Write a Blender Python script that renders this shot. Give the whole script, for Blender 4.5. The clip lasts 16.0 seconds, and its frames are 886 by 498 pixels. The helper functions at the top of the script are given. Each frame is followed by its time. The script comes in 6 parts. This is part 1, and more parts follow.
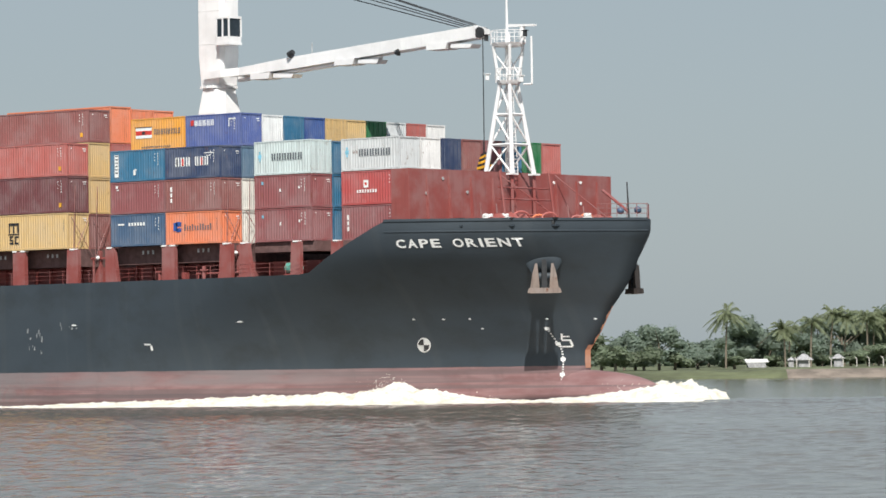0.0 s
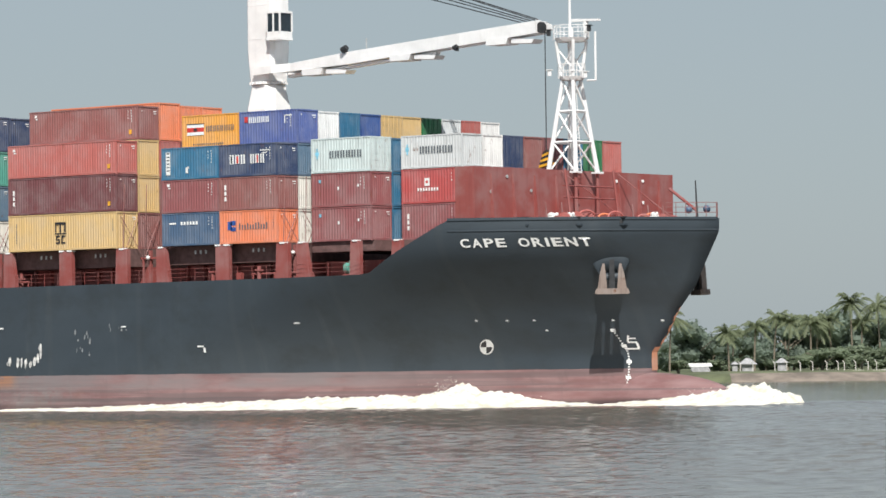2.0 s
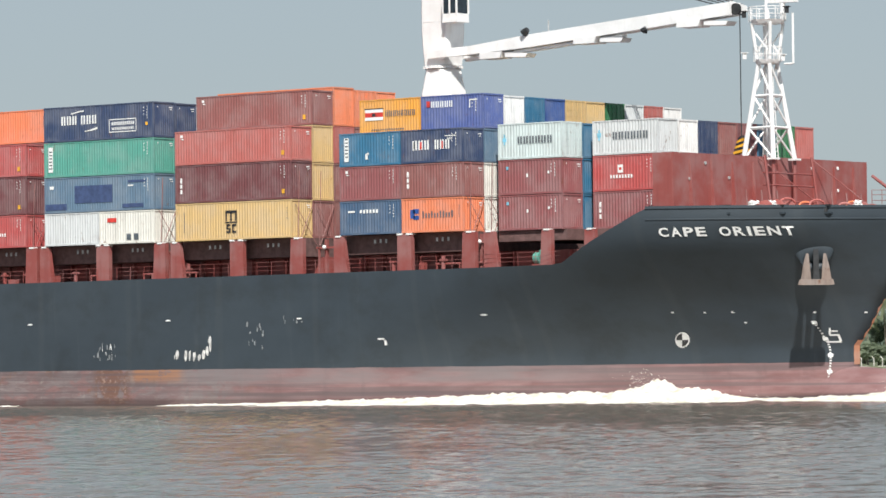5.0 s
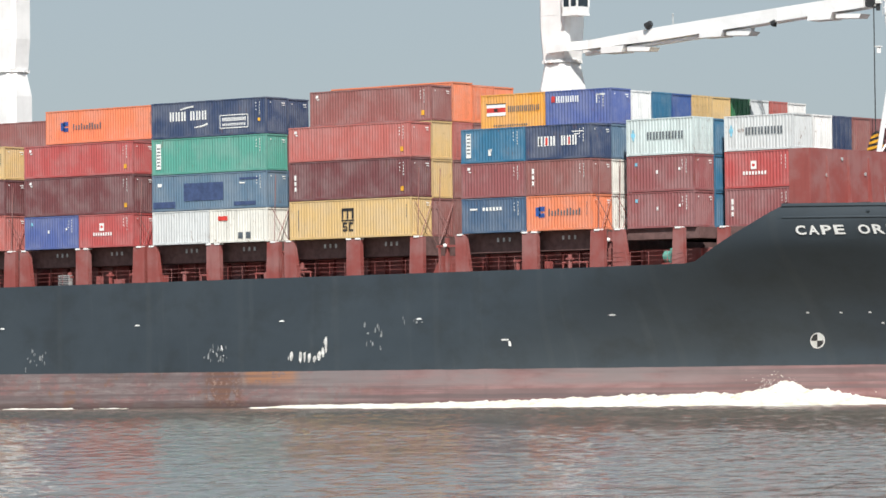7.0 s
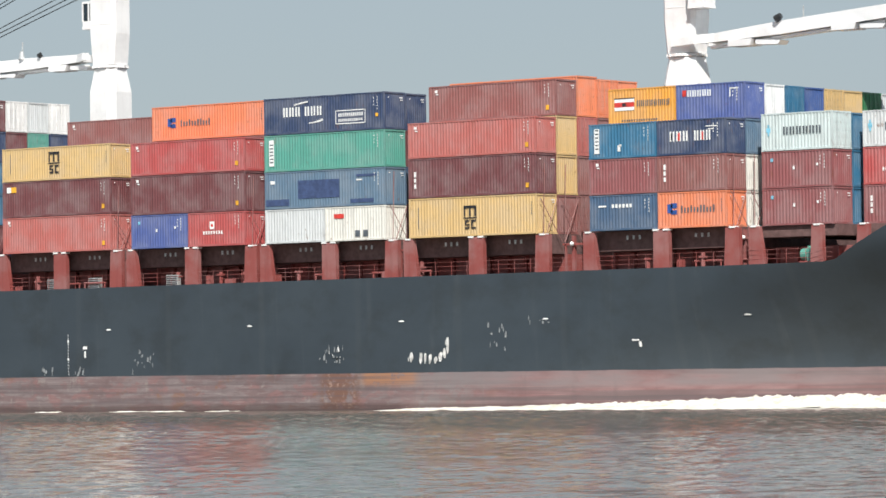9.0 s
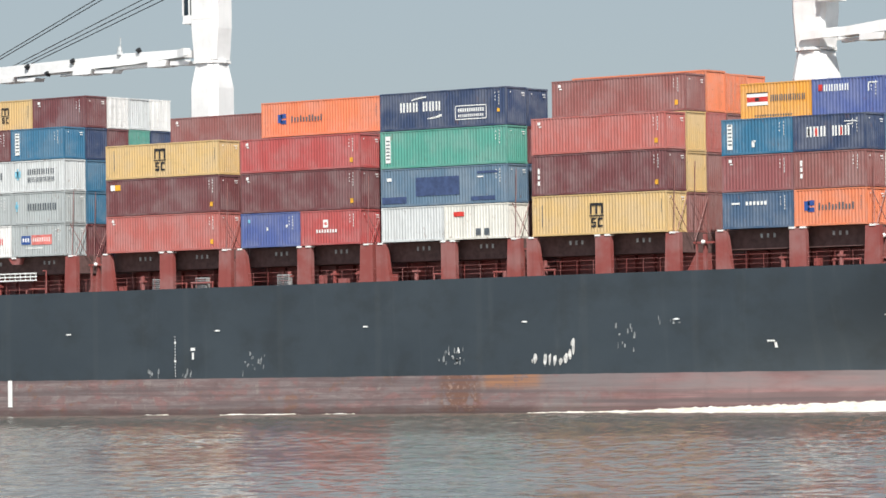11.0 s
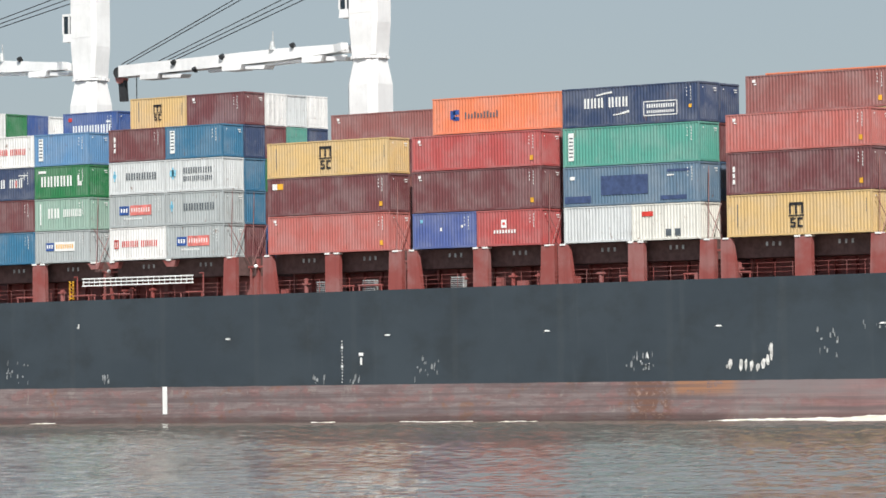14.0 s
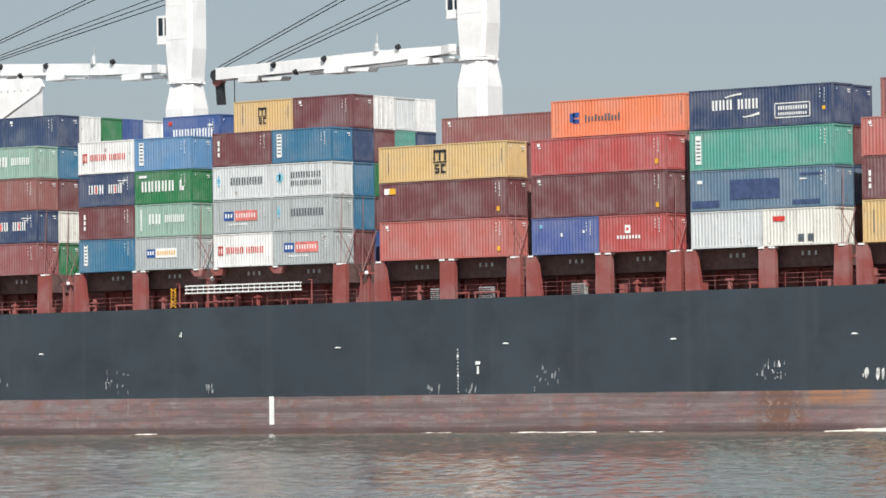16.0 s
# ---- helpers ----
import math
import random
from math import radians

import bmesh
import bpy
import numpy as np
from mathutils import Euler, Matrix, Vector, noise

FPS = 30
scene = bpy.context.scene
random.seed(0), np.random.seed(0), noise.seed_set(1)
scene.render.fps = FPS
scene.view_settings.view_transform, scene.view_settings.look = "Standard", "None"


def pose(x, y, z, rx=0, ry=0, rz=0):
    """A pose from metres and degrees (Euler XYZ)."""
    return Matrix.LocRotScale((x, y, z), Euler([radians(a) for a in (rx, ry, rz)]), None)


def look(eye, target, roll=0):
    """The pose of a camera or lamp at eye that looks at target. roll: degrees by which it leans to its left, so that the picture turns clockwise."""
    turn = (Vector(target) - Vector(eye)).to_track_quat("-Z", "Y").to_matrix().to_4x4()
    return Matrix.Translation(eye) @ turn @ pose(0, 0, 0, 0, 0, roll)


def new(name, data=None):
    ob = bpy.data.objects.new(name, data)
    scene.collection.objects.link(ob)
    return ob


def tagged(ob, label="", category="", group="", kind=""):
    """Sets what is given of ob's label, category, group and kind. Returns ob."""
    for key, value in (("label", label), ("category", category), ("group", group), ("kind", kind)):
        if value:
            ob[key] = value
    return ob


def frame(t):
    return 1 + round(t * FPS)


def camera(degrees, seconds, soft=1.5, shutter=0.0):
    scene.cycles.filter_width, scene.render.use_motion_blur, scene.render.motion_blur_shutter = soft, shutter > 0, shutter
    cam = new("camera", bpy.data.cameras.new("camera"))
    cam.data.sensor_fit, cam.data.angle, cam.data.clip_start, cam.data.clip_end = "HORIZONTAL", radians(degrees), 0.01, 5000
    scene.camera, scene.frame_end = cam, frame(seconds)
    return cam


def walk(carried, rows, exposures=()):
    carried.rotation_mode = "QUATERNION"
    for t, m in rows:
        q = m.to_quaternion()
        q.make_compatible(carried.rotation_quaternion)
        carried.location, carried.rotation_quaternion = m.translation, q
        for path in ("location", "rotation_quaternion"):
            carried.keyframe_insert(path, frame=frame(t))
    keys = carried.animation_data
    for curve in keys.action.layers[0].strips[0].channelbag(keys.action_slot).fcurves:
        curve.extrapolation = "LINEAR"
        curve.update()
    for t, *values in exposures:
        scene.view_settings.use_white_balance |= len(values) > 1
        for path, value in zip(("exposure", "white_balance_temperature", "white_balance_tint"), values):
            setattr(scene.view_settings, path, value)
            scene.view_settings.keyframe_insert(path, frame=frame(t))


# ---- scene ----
cam = camera(12.182, 16.0, soft=1.6)
EYE = (252.857, -242.254, 2.938)
# seconds, bearing east of +y, tilt, lean
TURNS = [
    (0, -39.650, 1.589, -0.778),
    (0.5, -39.072, 1.635, -0.782),
    (1, -38.861, 1.642, -0.754),
    (1.5, -38.856, 1.643, -0.761),
    (2, -38.878, 1.634, -0.741),
    (2.5, -38.881, 1.626, -0.737),
    (3, -38.920, 1.617, -0.678),
    (3.5, -38.918, 1.620, -0.698),
    (4, -38.970, 1.567, -0.683),
    (6.5, -38.938, 1.603, -0.669),
    (7, -38.944, 1.616, -0.690),
    (7.5, -38.927, 1.632, -0.713),
    (8, -38.933, 1.627, -0.725),
    (8.5, -38.907, 1.641, -0.701),
    (9, -38.915, 1.653, -0.767),
    (11.5, -38.834, 1.707, -0.776),
    (12, -38.838, 1.709, -0.741),
    (12.5, -38.799, 1.725, -0.726),
    (13, -38.776, 1.724, -0.736),
    (13.5, -38.710, 1.742, -0.716),
    (14, -38.657, 1.813, -0.733),
    (14.5, -38.436, 1.970, -0.751),
    (15, -38.489, 1.967, -0.770),
    (15.5, -38.444, 1.961, -0.740),
    (16, -38.474, 1.964, -0.757)]


def aim(bearing, tilt, lean):
    b, e = radians(bearing), radians(tilt)
    way = Vector((math.sin(b) * math.cos(e), math.cos(b) * math.cos(e), math.sin(e)))
    return look(EYE, Vector(EYE) + way * 100, lean)


walk(cam, [(t, aim(b, e, l)) for t, b, e, l in TURNS],
     exposures=[(0, 0.0), (4, 0.07), (6.5, 0.13), (9, 0.13), (12, 0.13), (14, 0.08), (16, 0.03)])

# the ship runs along +x with its starboard side to the camera
YC = 15.4          # the ship's centreline
HALF = 15.7        # half its beam


def run(t):
    return 5.894 * t + 0.012 * t * t


SHIP_TIMES = (0, 4, 8, 12, 16)
MOVED = []


# ---- light ----
SUN_BEARING, SUN_HEIGHT = 138.0, 46.5
world = bpy.data.worlds.new("sky")
scene.world = world
world.use_nodes = True
wn = world.node_tree.nodes
sky = wn.new("ShaderNodeTexSky")
sky.sky_type = "NISHITA"
sky.sun_disc = False
sky.sun_elevation = radians(SUN_HEIGHT)
sky.sun_rotation = radians(SUN_BEARING)
sky.air_density, sky.dust_density, sky.ozone_density = 1.0, 1.0, 2.0
wn["Background"].inputs["Strength"].default_value = 0.097
# a veil of bright haze over the clear sky
veil = wn.new("ShaderNodeMix")
veil.data_type = "RGBA"
veil.inputs["Factor"].default_value = 0.80
veil.inputs["B"].default_value = (3.80, 4.43, 4.86, 1)
world.node_tree.links.new(sky.outputs["Color"], veil.inputs["A"])
world.node_tree.links.new(veil.outputs["Result"], wn["Background"].inputs["Color"])
sun = new("sun", bpy.data.lights.new("sun", "SUN"))
sun.data.energy, sun.data.angle, sun.data.color = 5.0, radians(0.6), (1.0, 0.96, 0.90)
sb, se = radians(SUN_BEARING), radians(SUN_HEIGHT)
sun.matrix_world = look((math.sin(sb) * math.cos(se) * 500, math.cos(sb) * math.cos(se) * 500, math.sin(se) * 500), (0, 0, 0))
scene.view_settings.exposure = 0.0


# ---- materials ----
def tree_of(name):
    m = bpy.data.materials.new(name)
    m.use_nodes = True
    n, l = m.node_tree.nodes, m.node_tree.links
    return m, n, l, n["Principled BSDF"]


def coords(n, l, scale=(1, 1, 1), jitter=True):
    tc = n.new("ShaderNodeTexCoord")
    mp = n.new("ShaderNodeMapping")
    mp.inputs["Scale"].default_value = scale
    l.new(tc.outputs["Object"], mp.inputs["Vector"])
    if jitter:
        oi = n.new("ShaderNodeObjectInfo")
        mu = n.new("ShaderNodeMath")
        mu.operation = "MULTIPLY"
        mu.inputs[1].default_value = 57.0
        l.new(oi.outputs["Random"], mu.inputs[0])
        l.new(mu.outputs[0], mp.inputs["Location"])
    return mp.outputs["Vector"]


def noise_at(n, l, vec, scale, detail=4.0, rough=0.6):
    t = n.new("ShaderNodeTexNoise")
    t.inputs["Scale"].default_value, t.inputs["Detail"].default_value, t.inputs["Roughness"].default_value = scale, detail, rough
    l.new(vec, t.inputs["Vector"])
    return t.outputs["Fac"]


def ramp(n, l, fac, lo, hi):
    r = n.new("ShaderNodeMapRange")
    r.inputs["From Min"].default_value, r.inputs["From Max"].default_value = lo, hi
    r.interpolation_type = "SMOOTHSTEP"
    l.new(fac, r.inputs["Value"])
    return r.outputs["Result"]


def mix(n, l, fac, a, b, mode="MIX"):
    m = n.new("ShaderNodeMix")
    m.data_type, m.blend_type = "RGBA", mode
    for sock, v in ((m.inputs["Factor"], fac), (m.inputs["A"], a), (m.inputs["B"], b)):
        if isinstance(v, (int, float)):
            sock.default_value = v
        elif isinstance(v, tuple):
            sock.default_value = (*v[:3], 1)
        else:
            l.new(v, sock)
    return m.outputs["Result"]


def times(n, l, a, b):
    m = n.new("ShaderNodeMath")
    m.operation = "MULTIPLY"
    for s, v in zip(m.inputs, (a, b)):
        if isinstance(v, (int, float)):
            s.default_value = v
        else:
            l.new(v, s)
    return m.outputs[0]


def bump(n, l, p, fac, strength, dist):
    b = n.new("ShaderNodeBump")
    b.inputs["Strength"].default_value, b.inputs["Distance"].default_value = strength, dist
    l.new(fac, b.inputs["Height"])
    l.new(b.outputs["Normal"], p.inputs["Normal"])


def shade(c, k):
    return tuple(min(1, v * k) for v in c)


def paint(name, c, rough=0.45, dirt=0.35, rust=0.12, metal=0.0, wear=1.0):
    """Paint on steel: faded patches, grime that runs down and specks of rust."""
    m, n, l, p = tree_of(name)
    fade = noise_at(n, l, coords(n, l), 0.45, 5)
    col = mix(n, l, ramp(n, l, fade, 0.38, 0.66), c, tuple(v + (0.42 - v) * 0.20 for v in c))
    run_ = noise_at(n, l, coords(n, l, (3.2, 3.2, 0.22)), 1.0, 4)
    col = mix(n, l, times(n, l, ramp(n, l, run_, 0.46, 0.72), dirt), col, shade(c, 0.5))
    # scuffs and smudges in long patches
    scuff = noise_at(n, l, coords(n, l, (0.5, 0.5, 1.4)), 1.6, 6, 0.7)
    col = mix(n, l, times(n, l, ramp(n, l, scuff, 0.54, 0.64), 0.2 * wear), col, tuple(v * 0.55 + 0.02 for v in c))
    pale = noise_at(n, l, coords(n, l, (0.9, 0.9, 0.7)), 2.1, 6, 0.7)
    col = mix(n, l, times(n, l, ramp(n, l, pale, 0.58, 0.66), 0.16 * wear), col, tuple(v * 0.6 + 0.24 for v in c))
    spot = noise_at(n, l, coords(n, l, (1.0, 1.0, 0.5)), 2.3, 6, 0.72)
    col = mix(n, l, times(n, l, ramp(n, l, spot, 0.60, 0.70), rust * 4), col, (0.16, 0.065, 0.03))
    l.new(col, p.inputs["Base Color"])
    p.inputs["Roughness"].default_value, p.inputs["Metallic"].default_value = rough, metal
    bump(n, l, p, noise_at(n, l, coords(n, l), 1.1, 5), 0.35, 0.05)
    return m


def plain(name, c, rough=0.6, metal=0.0, vary=0.25, scale=2.0):
    m, n, l, p = tree_of(name)
    f = noise_at(n, l, coords(n, l), scale, 5)
    l.new(mix(n, l, ramp(n, l, f, 0.3, 0.7), shade(c, 1 - vary), shade(c, 1 + vary)), p.inputs["Base Color"])
    p.inputs["Roughness"].default_value, p.inputs["Metallic"].default_value = rough, metal
    return m


COLOURS = dict(
    red=(0.46, 0.090, 0.088), brick=(0.48, 0.142, 0.125), maroon=(0.165, 0.055, 0.060), brown=(0.275, 0.108, 0.10), rose=(0.28, 0.096, 0.10),
    orange=(0.76, 0.235, 0.115), gold=(0.80, 0.36, 0.055), sand=(0.66, 0.46, 0.21), navy=(0.038, 0.062, 0.135), blue=(0.045, 0.10, 0.30), royal=(0.085, 0.125, 0.34),
    sea=(0.040, 0.17, 0.30), sky=(0.12, 0.27, 0.48), steel=(0.12, 0.20, 0.29), slate=(0.065, 0.12, 0.21), teal=(0.10, 0.35, 0.285), mint=(0.30, 0.45, 0.38), green=(0.025, 0.19, 0.07),
    grey=(0.43, 0.47, 0.48), pale=(0.65, 0.68, 0.69), white=(0.85, 0.85, 0.84), cream=(0.80, 0.79, 0.73), ice=(0.62, 0.72, 0.72))
PAINT = {k: paint("paint_" + k, v, dirt=0.5 if k in ("white", "cream", "pale", "ice", "grey", "mint") else 0.28, rust=0.2 if k in ("cream", "white", "pale", "grey") else 0.12)
         for k, v in COLOURS.items()}
INK_WHITE = plain("ink_white", (0.87, 0.88, 0.87), 0.5, vary=0.05)
INK_BLACK = plain("ink_black", (0.03, 0.03, 0.035), 0.5)
INK_RED = plain("ink_red", (0.60, 0.05, 0.04), 0.5)
INK_BLUE = plain("ink_blue", (0.03, 0.09, 0.32), 0.5)
INK_GREY = plain("ink_grey", (0.10, 0.12, 0.14), 0.5)
INK_ICE = plain("ink_ice", (0.22, 0.55, 0.72), 0.5)
INK_YELLOW = plain("ink_yellow", (0.85, 0.42, 0.04), 0.5)
INK_NAVY = plain("ink_navy", (0.055, 0.085, 0.19), 0.5)
INK_ROSE = plain("ink_rose", (0.70, 0.20, 0.18), 0.5)
INK = dict(w=INK_WHITE, k=INK_BLACK, r=INK_RED, b=INK_BLUE, g=INK_GREY, i=INK_ICE, y=INK_YELLOW, p=INK_ROSE, n=INK_NAVY)
CRANE_WHITE = paint("crane_white", (0.89, 0.89, 0.89), 0.4, dirt=0.10, rust=0.02, wear=0.1)
STEM_RUST = paint("stem_rust", (0.36, 0.15, 0.08), 0.7, dirt=0.4, rust=0.15)
DECK_RED = paint("deck_red", (0.29, 0.074, 0.066), 0.5, dirt=0.22, rust=0.02, wear=0.25)
DECK_DARK = plain("deck_dark", (0.14, 0.082, 0.078), 0.8)
STEEL_DARK = plain("dark_steel", (0.04, 0.042, 0.045), 0.55, 0.3)
BARE_WHITE = plain("bare_white", (0.66, 0.66, 0.64), 0.7, vary=0.3, scale=3.0)
SCRAPE = plain("scraped_primer", (0.30, 0.32, 0.33), 0.7)
GALV = plain("galvanised", (0.55, 0.57, 0.57), 0.45, 0.4)
GLASS = plain("dark_glass", (0.02, 0.03, 0.04), 0.08)


def edge_of(n, l, z):
    """The height z, wavering a little from place to place."""
    m = n.new("ShaderNodeMath")
    m.operation = "ADD"
    l.new(z, m.inputs[0])
    l.new(times(n, l, noise_at(n, l, coords(n, l, (0.15, 0.0, 0.3), False), 1.0, 4), 0.2), m.inputs[1])
    return m.outputs[0]


def hull_material():
    m, n, l, p = tree_of("hull_paint")
    tc = n.new("ShaderNodeTexCoord")
    sp = n.new("ShaderNodeSeparateXYZ")
    l.new(tc.outputs["Object"], sp.inputs[0])
    flat = coords(n, l, jitter=False)
    # black topsides, faded and streaked
    big = noise_at(n, l, coords(n, l, (0.09, 0.09, 0.16), False), 1.0, 5)
    black = mix(n, l, ramp(n, l, big, 0.3, 0.75), (0.042, 0.056, 0.070), (0.053, 0.069, 0.084))
    streak = noise_at(n, l, coords(n, l, (0.7, 0.0, 0.07), False), 1.0, 4)
    black = mix(n, l, times(n, l, ramp(n, l, streak, 0.56, 0.80), 0.35), black, (0.085, 0.10, 0.108))
    cloud = noise_at(n, l, coords(n, l, (0.22, 0.0, 0.3), False), 1.0, 6, 0.65)
    black = mix(n, l, times(n, l, ramp(n, l, cloud, 0.45, 0.7), 0.5), black, (0.030, 0.036, 0.040))
    seam = n.new("ShaderNodeTexWave")
    seam.wave_type, seam.bands_direction, seam.wave_profile = "BANDS", "X", "SIN"
    seam.inputs["Scale"].default_value = 0.032
    l.new(flat, seam.inputs["Vector"])
    black = mix(n, l, times(n, l, ramp(n, l, seam.outputs["Fac"], 0.985, 1.0), 0.10), black, (0.10, 0.11, 0.11))
    # red lead below, worn grey aft and cleaner forward
    red = mix(n, l, ramp(n, l, noise_at(n, l, coords(n, l, (0.25, 0.3, 1.2), False), 1.0, 6), 0.3, 0.7), (0.22, 0.112, 0.112), (0.31, 0.195, 0.195))
    chips = noise_at(n, l, coords(n, l, (0.9, 0.9, 0.5), False), 1.3, 8, 0.7)
    aft = n.new("ShaderNodeMapRange")
    aft.inputs["From Min"].default_value, aft.inputs["From Max"].default_value = 12, -4
    l.new(sp.outputs["X"], aft.inputs["Value"])
    red = mix(n, l, times(n, l, aft.outputs[0], 0.75), red, (0.205, 0.158, 0.158))
    plates = noise_at(n, l, coords(n, l, (0.30, 0.3, 1.3), False), 1.0, 4, 0.55)
    red = mix(n, l, times(n, l, ramp(n, l, plates, 0.47, 0.53), times(n, l, aft.outputs[0], 0.7)), red, (0.255, 0.215, 0.215))
    patch = noise_at(n, l, coords(n, l, (0.55, 0.5, 1.0), False), 1.0, 5, 0.6)
    red = mix(n, l, times(n, l, ramp(n, l, patch, 0.53, 0.58), times(n, l, aft.outputs[0], 0.6)), red, (0.29, 0.155, 0.15))
    drip = noise_at(n, l, coords(n, l, (1.2, 0.0, 0.3), False), 1.0, 4, 0.6)
    red = mix(n, l, times(n, l, ramp(n, l, drip, 0.55, 0.72), 0.25), red, (0.11, 0.08, 0.08))
    red = mix(n, l, times(n, l, ramp(n, l, chips, 0.58, 0.64), times(n, l, aft.outputs[0], 0.6)), red, (0.33, 0.29, 0.27))
    scratch = noise_at(n, l, coords(n, l, (0.5, 0.0, 5.0), False), 1.0, 7, 0.7)
    red = mix(n, l, times(n, l, ramp(n, l, scratch, 0.54, 0.62), times(n, l, aft.outputs[0], 0.5)), red, (0.34, 0.30, 0.29))
    red = mix(n, l, times(n, l, ramp(n, l, scratch, 0.45, 0.38), times(n, l, aft.outputs[0], 0.45)), red, (0.12, 0.085, 0.085))
    rust = noise_at(n, l, coords(n, l, (0.4, 0.4, 0.5), False), 1.0, 7, 0.7)
    red = mix(n, l, times(n, l, ramp(n, l, rust, 0.565, 0.64), times(n, l, aft.outputs[0], 0.55)), red, (0.26, 0.125, 0.07))
    # one long scar of rust where fenders have rubbed
    rub = noise_at(n, l, coords(n, l, (0.8, 0.0, 1.1), False), 1.0, 8, 0.72)
    near, far = ramp(n, l, sp.outputs["X"], -9.2, -8.2), ramp(n, l, sp.outputs["X"], -4.4, -5.4)
    scar = times(n, l, times(n, l, near, far), ramp(n, l, rub, 0.40, 0.50))
    red = mix(n, l, times(n, l, scar, 0.9), red, (0.20, 0.105, 0.078))
    raw = noise_at(n, l, coords(n, l, (1.6, 0.0, 1.9), False), 1.0, 8, 0.75)
    red = mix(n, l, times(n, l, times(n, l, near, far), times(n, l, ramp(n, l, raw, 0.55, 0.60), 0.8)), red, (0.40, 0.27, 0.22))
    near, far = ramp(n, l, sp.outputs["X"], -5.0, -4.0), ramp(n, l, sp.outputs["X"], 1.6, 0.2)
    scar = times(n, l, times(n, l, near, far), times(n, l, ramp(n, l, rub, 0.40, 0.47), ramp(n, l, sp.outputs["Z"], 1.4, 2.1)))
    red = mix(n, l, times(n, l, scar, 0.85), red, (0.40, 0.20, 0.11))
    near, far = ramp(n, l, sp.outputs["X"], 0.0, 1.5), ramp(n, l, sp.outputs["X"], 8.0, 4.5)
    red = mix(n, l, times(n, l, times(n, l, near, far), times(n, l, ramp(n, l, rub, 0.45, 0.55), 0.7)), red, (0.23, 0.21, 0.21))
    band = noise_at(n, l, coords(n, l, (0.03, 0.0, 2.4), False), 1.0, 4)
    red = mix(n, l, times(n, l, ramp(n, l, band, 0.46, 0.60), 0.7), red, (0.135, 0.108, 0.112))
    scum = noise_at(n, l, coords(n, l, (0.12, 0.0, 0.5), False), 1.0, 5, 0.6)
    fore = times(n, l, ramp(n, l, sp.outputs["X"], 46, 30), ramp(n, l, sp.outputs["X"], -3, 8))
    pale = times(n, l, times(n, l, ramp(n, l, scum, 0.30, 0.58), ramp(n, l, sp.outputs["Z"], 1.25, 1.8)), times(n, l, fore, 0.85))
    red = mix(n, l, pale, red, (0.225, 0.195, 0.20))
    # a grimy line left by an older draught
    line = times(n, l, ramp(n, l, edge_of(n, l, sp.outputs["Z"]), 0.55, 0.72), ramp(n, l, edge_of(n, l, sp.outputs["Z"]), 1.05, 0.85))
    red = mix(n, l, times(n, l, line, times(n, l, fore, 0.75)), red, (0.10, 0.085, 0.09))
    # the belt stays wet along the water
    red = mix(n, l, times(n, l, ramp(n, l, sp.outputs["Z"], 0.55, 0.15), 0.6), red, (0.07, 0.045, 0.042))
    edge = n.new("ShaderNodeMath")
    edge.operation = "ADD"
    l.new(sp.outputs["Z"], edge.inputs[0])
    l.new(times(n, l, noise_at(n, l, coords(n, l, (0.4, 0.4, 0.4), False), 1.0, 6), 0.12), edge.inputs[1])
    over = ramp(n, l, edge.outputs[0], 2.72, 2.76)
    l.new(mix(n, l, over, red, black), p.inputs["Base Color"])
    p.inputs["Roughness"].default_value = 0.5
    p.inputs["Specular IOR Level"].default_value = 0.36
    bump(n, l, p, noise_at(n, l, coords(n, l, (0.3, 0.3, 0.3), False), 1.0, 3), 0.25, 0.08)
    return m


HULL = hull_material()


def water_material():
    m, n, l, p = tree_of("river_water")
    v = coords(n, l, (1, 1, 1), False)
    mud = noise_at(n, l, v, 0.012, 4)
    l.new(mix(n, l, ramp(n, l, mud, 0.3, 0.7), (0.130, 0.114, 0.092), (0.160, 0.141, 0.115)), p.inputs["Base Color"])
    p.inputs["Roughness"].default_value = 0.10
    p.inputs["Specular Tint"].default_value = (1.0, 0.96, 0.91, 1)
    p.inputs["IOR"].default_value = 1.33
    bump(n, l, p, noise_at(n, l, v, 6.0, 2, 0.5), 0.3, 0.03)
    return m


def foam_material():
    m, n, l, p = tree_of("foam")
    f = noise_at(n, l, coords(n, l), 0.9, 7, 0.7)
    l.new(mix(n, l, ramp(n, l, f, 0.35, 0.6), (0.74, 0.69, 0.56), (0.95, 0.94, 0.89)), p.inputs["Base Color"])
    p.inputs["Roughness"].default_value = 0.75
    bump(n, l, p, noise_at(n, l, coords(n, l), 2.2, 7, 0.75), 0.9, 0.25)
    return m


WATER, FOAM = water_material(), foam_material()


def foliage(name, c, vary, scale):
    """Leaves that let some of the light through."""
    m, n, l, p = tree_of(name)
    f = noise_at(n, l, coords(n, l), scale, 5)
    col = mix(n, l, ramp(n, l, f, 0.3, 0.7), shade(c, 1 - vary), shade(c, 1 + vary))
    l.new(col, p.inputs["Base Color"])
    p.inputs["Roughness"].default_value = 0.6
    t = n.new("ShaderNodeBsdfTranslucent")
    l.new(mix(n, l, 0.3, col, (0.26, 0.30, 0.15)), t.inputs["Color"])
    s = n.new("ShaderNodeMixShader")
    s.inputs[0].default_value = 0.5
    l.new(p.outputs[0], s.inputs[1])
    l.new(t.outputs[0], s.inputs[2])
    l.new(s.outputs[0], n["Material Output"].inputs["Surface"])
    return m


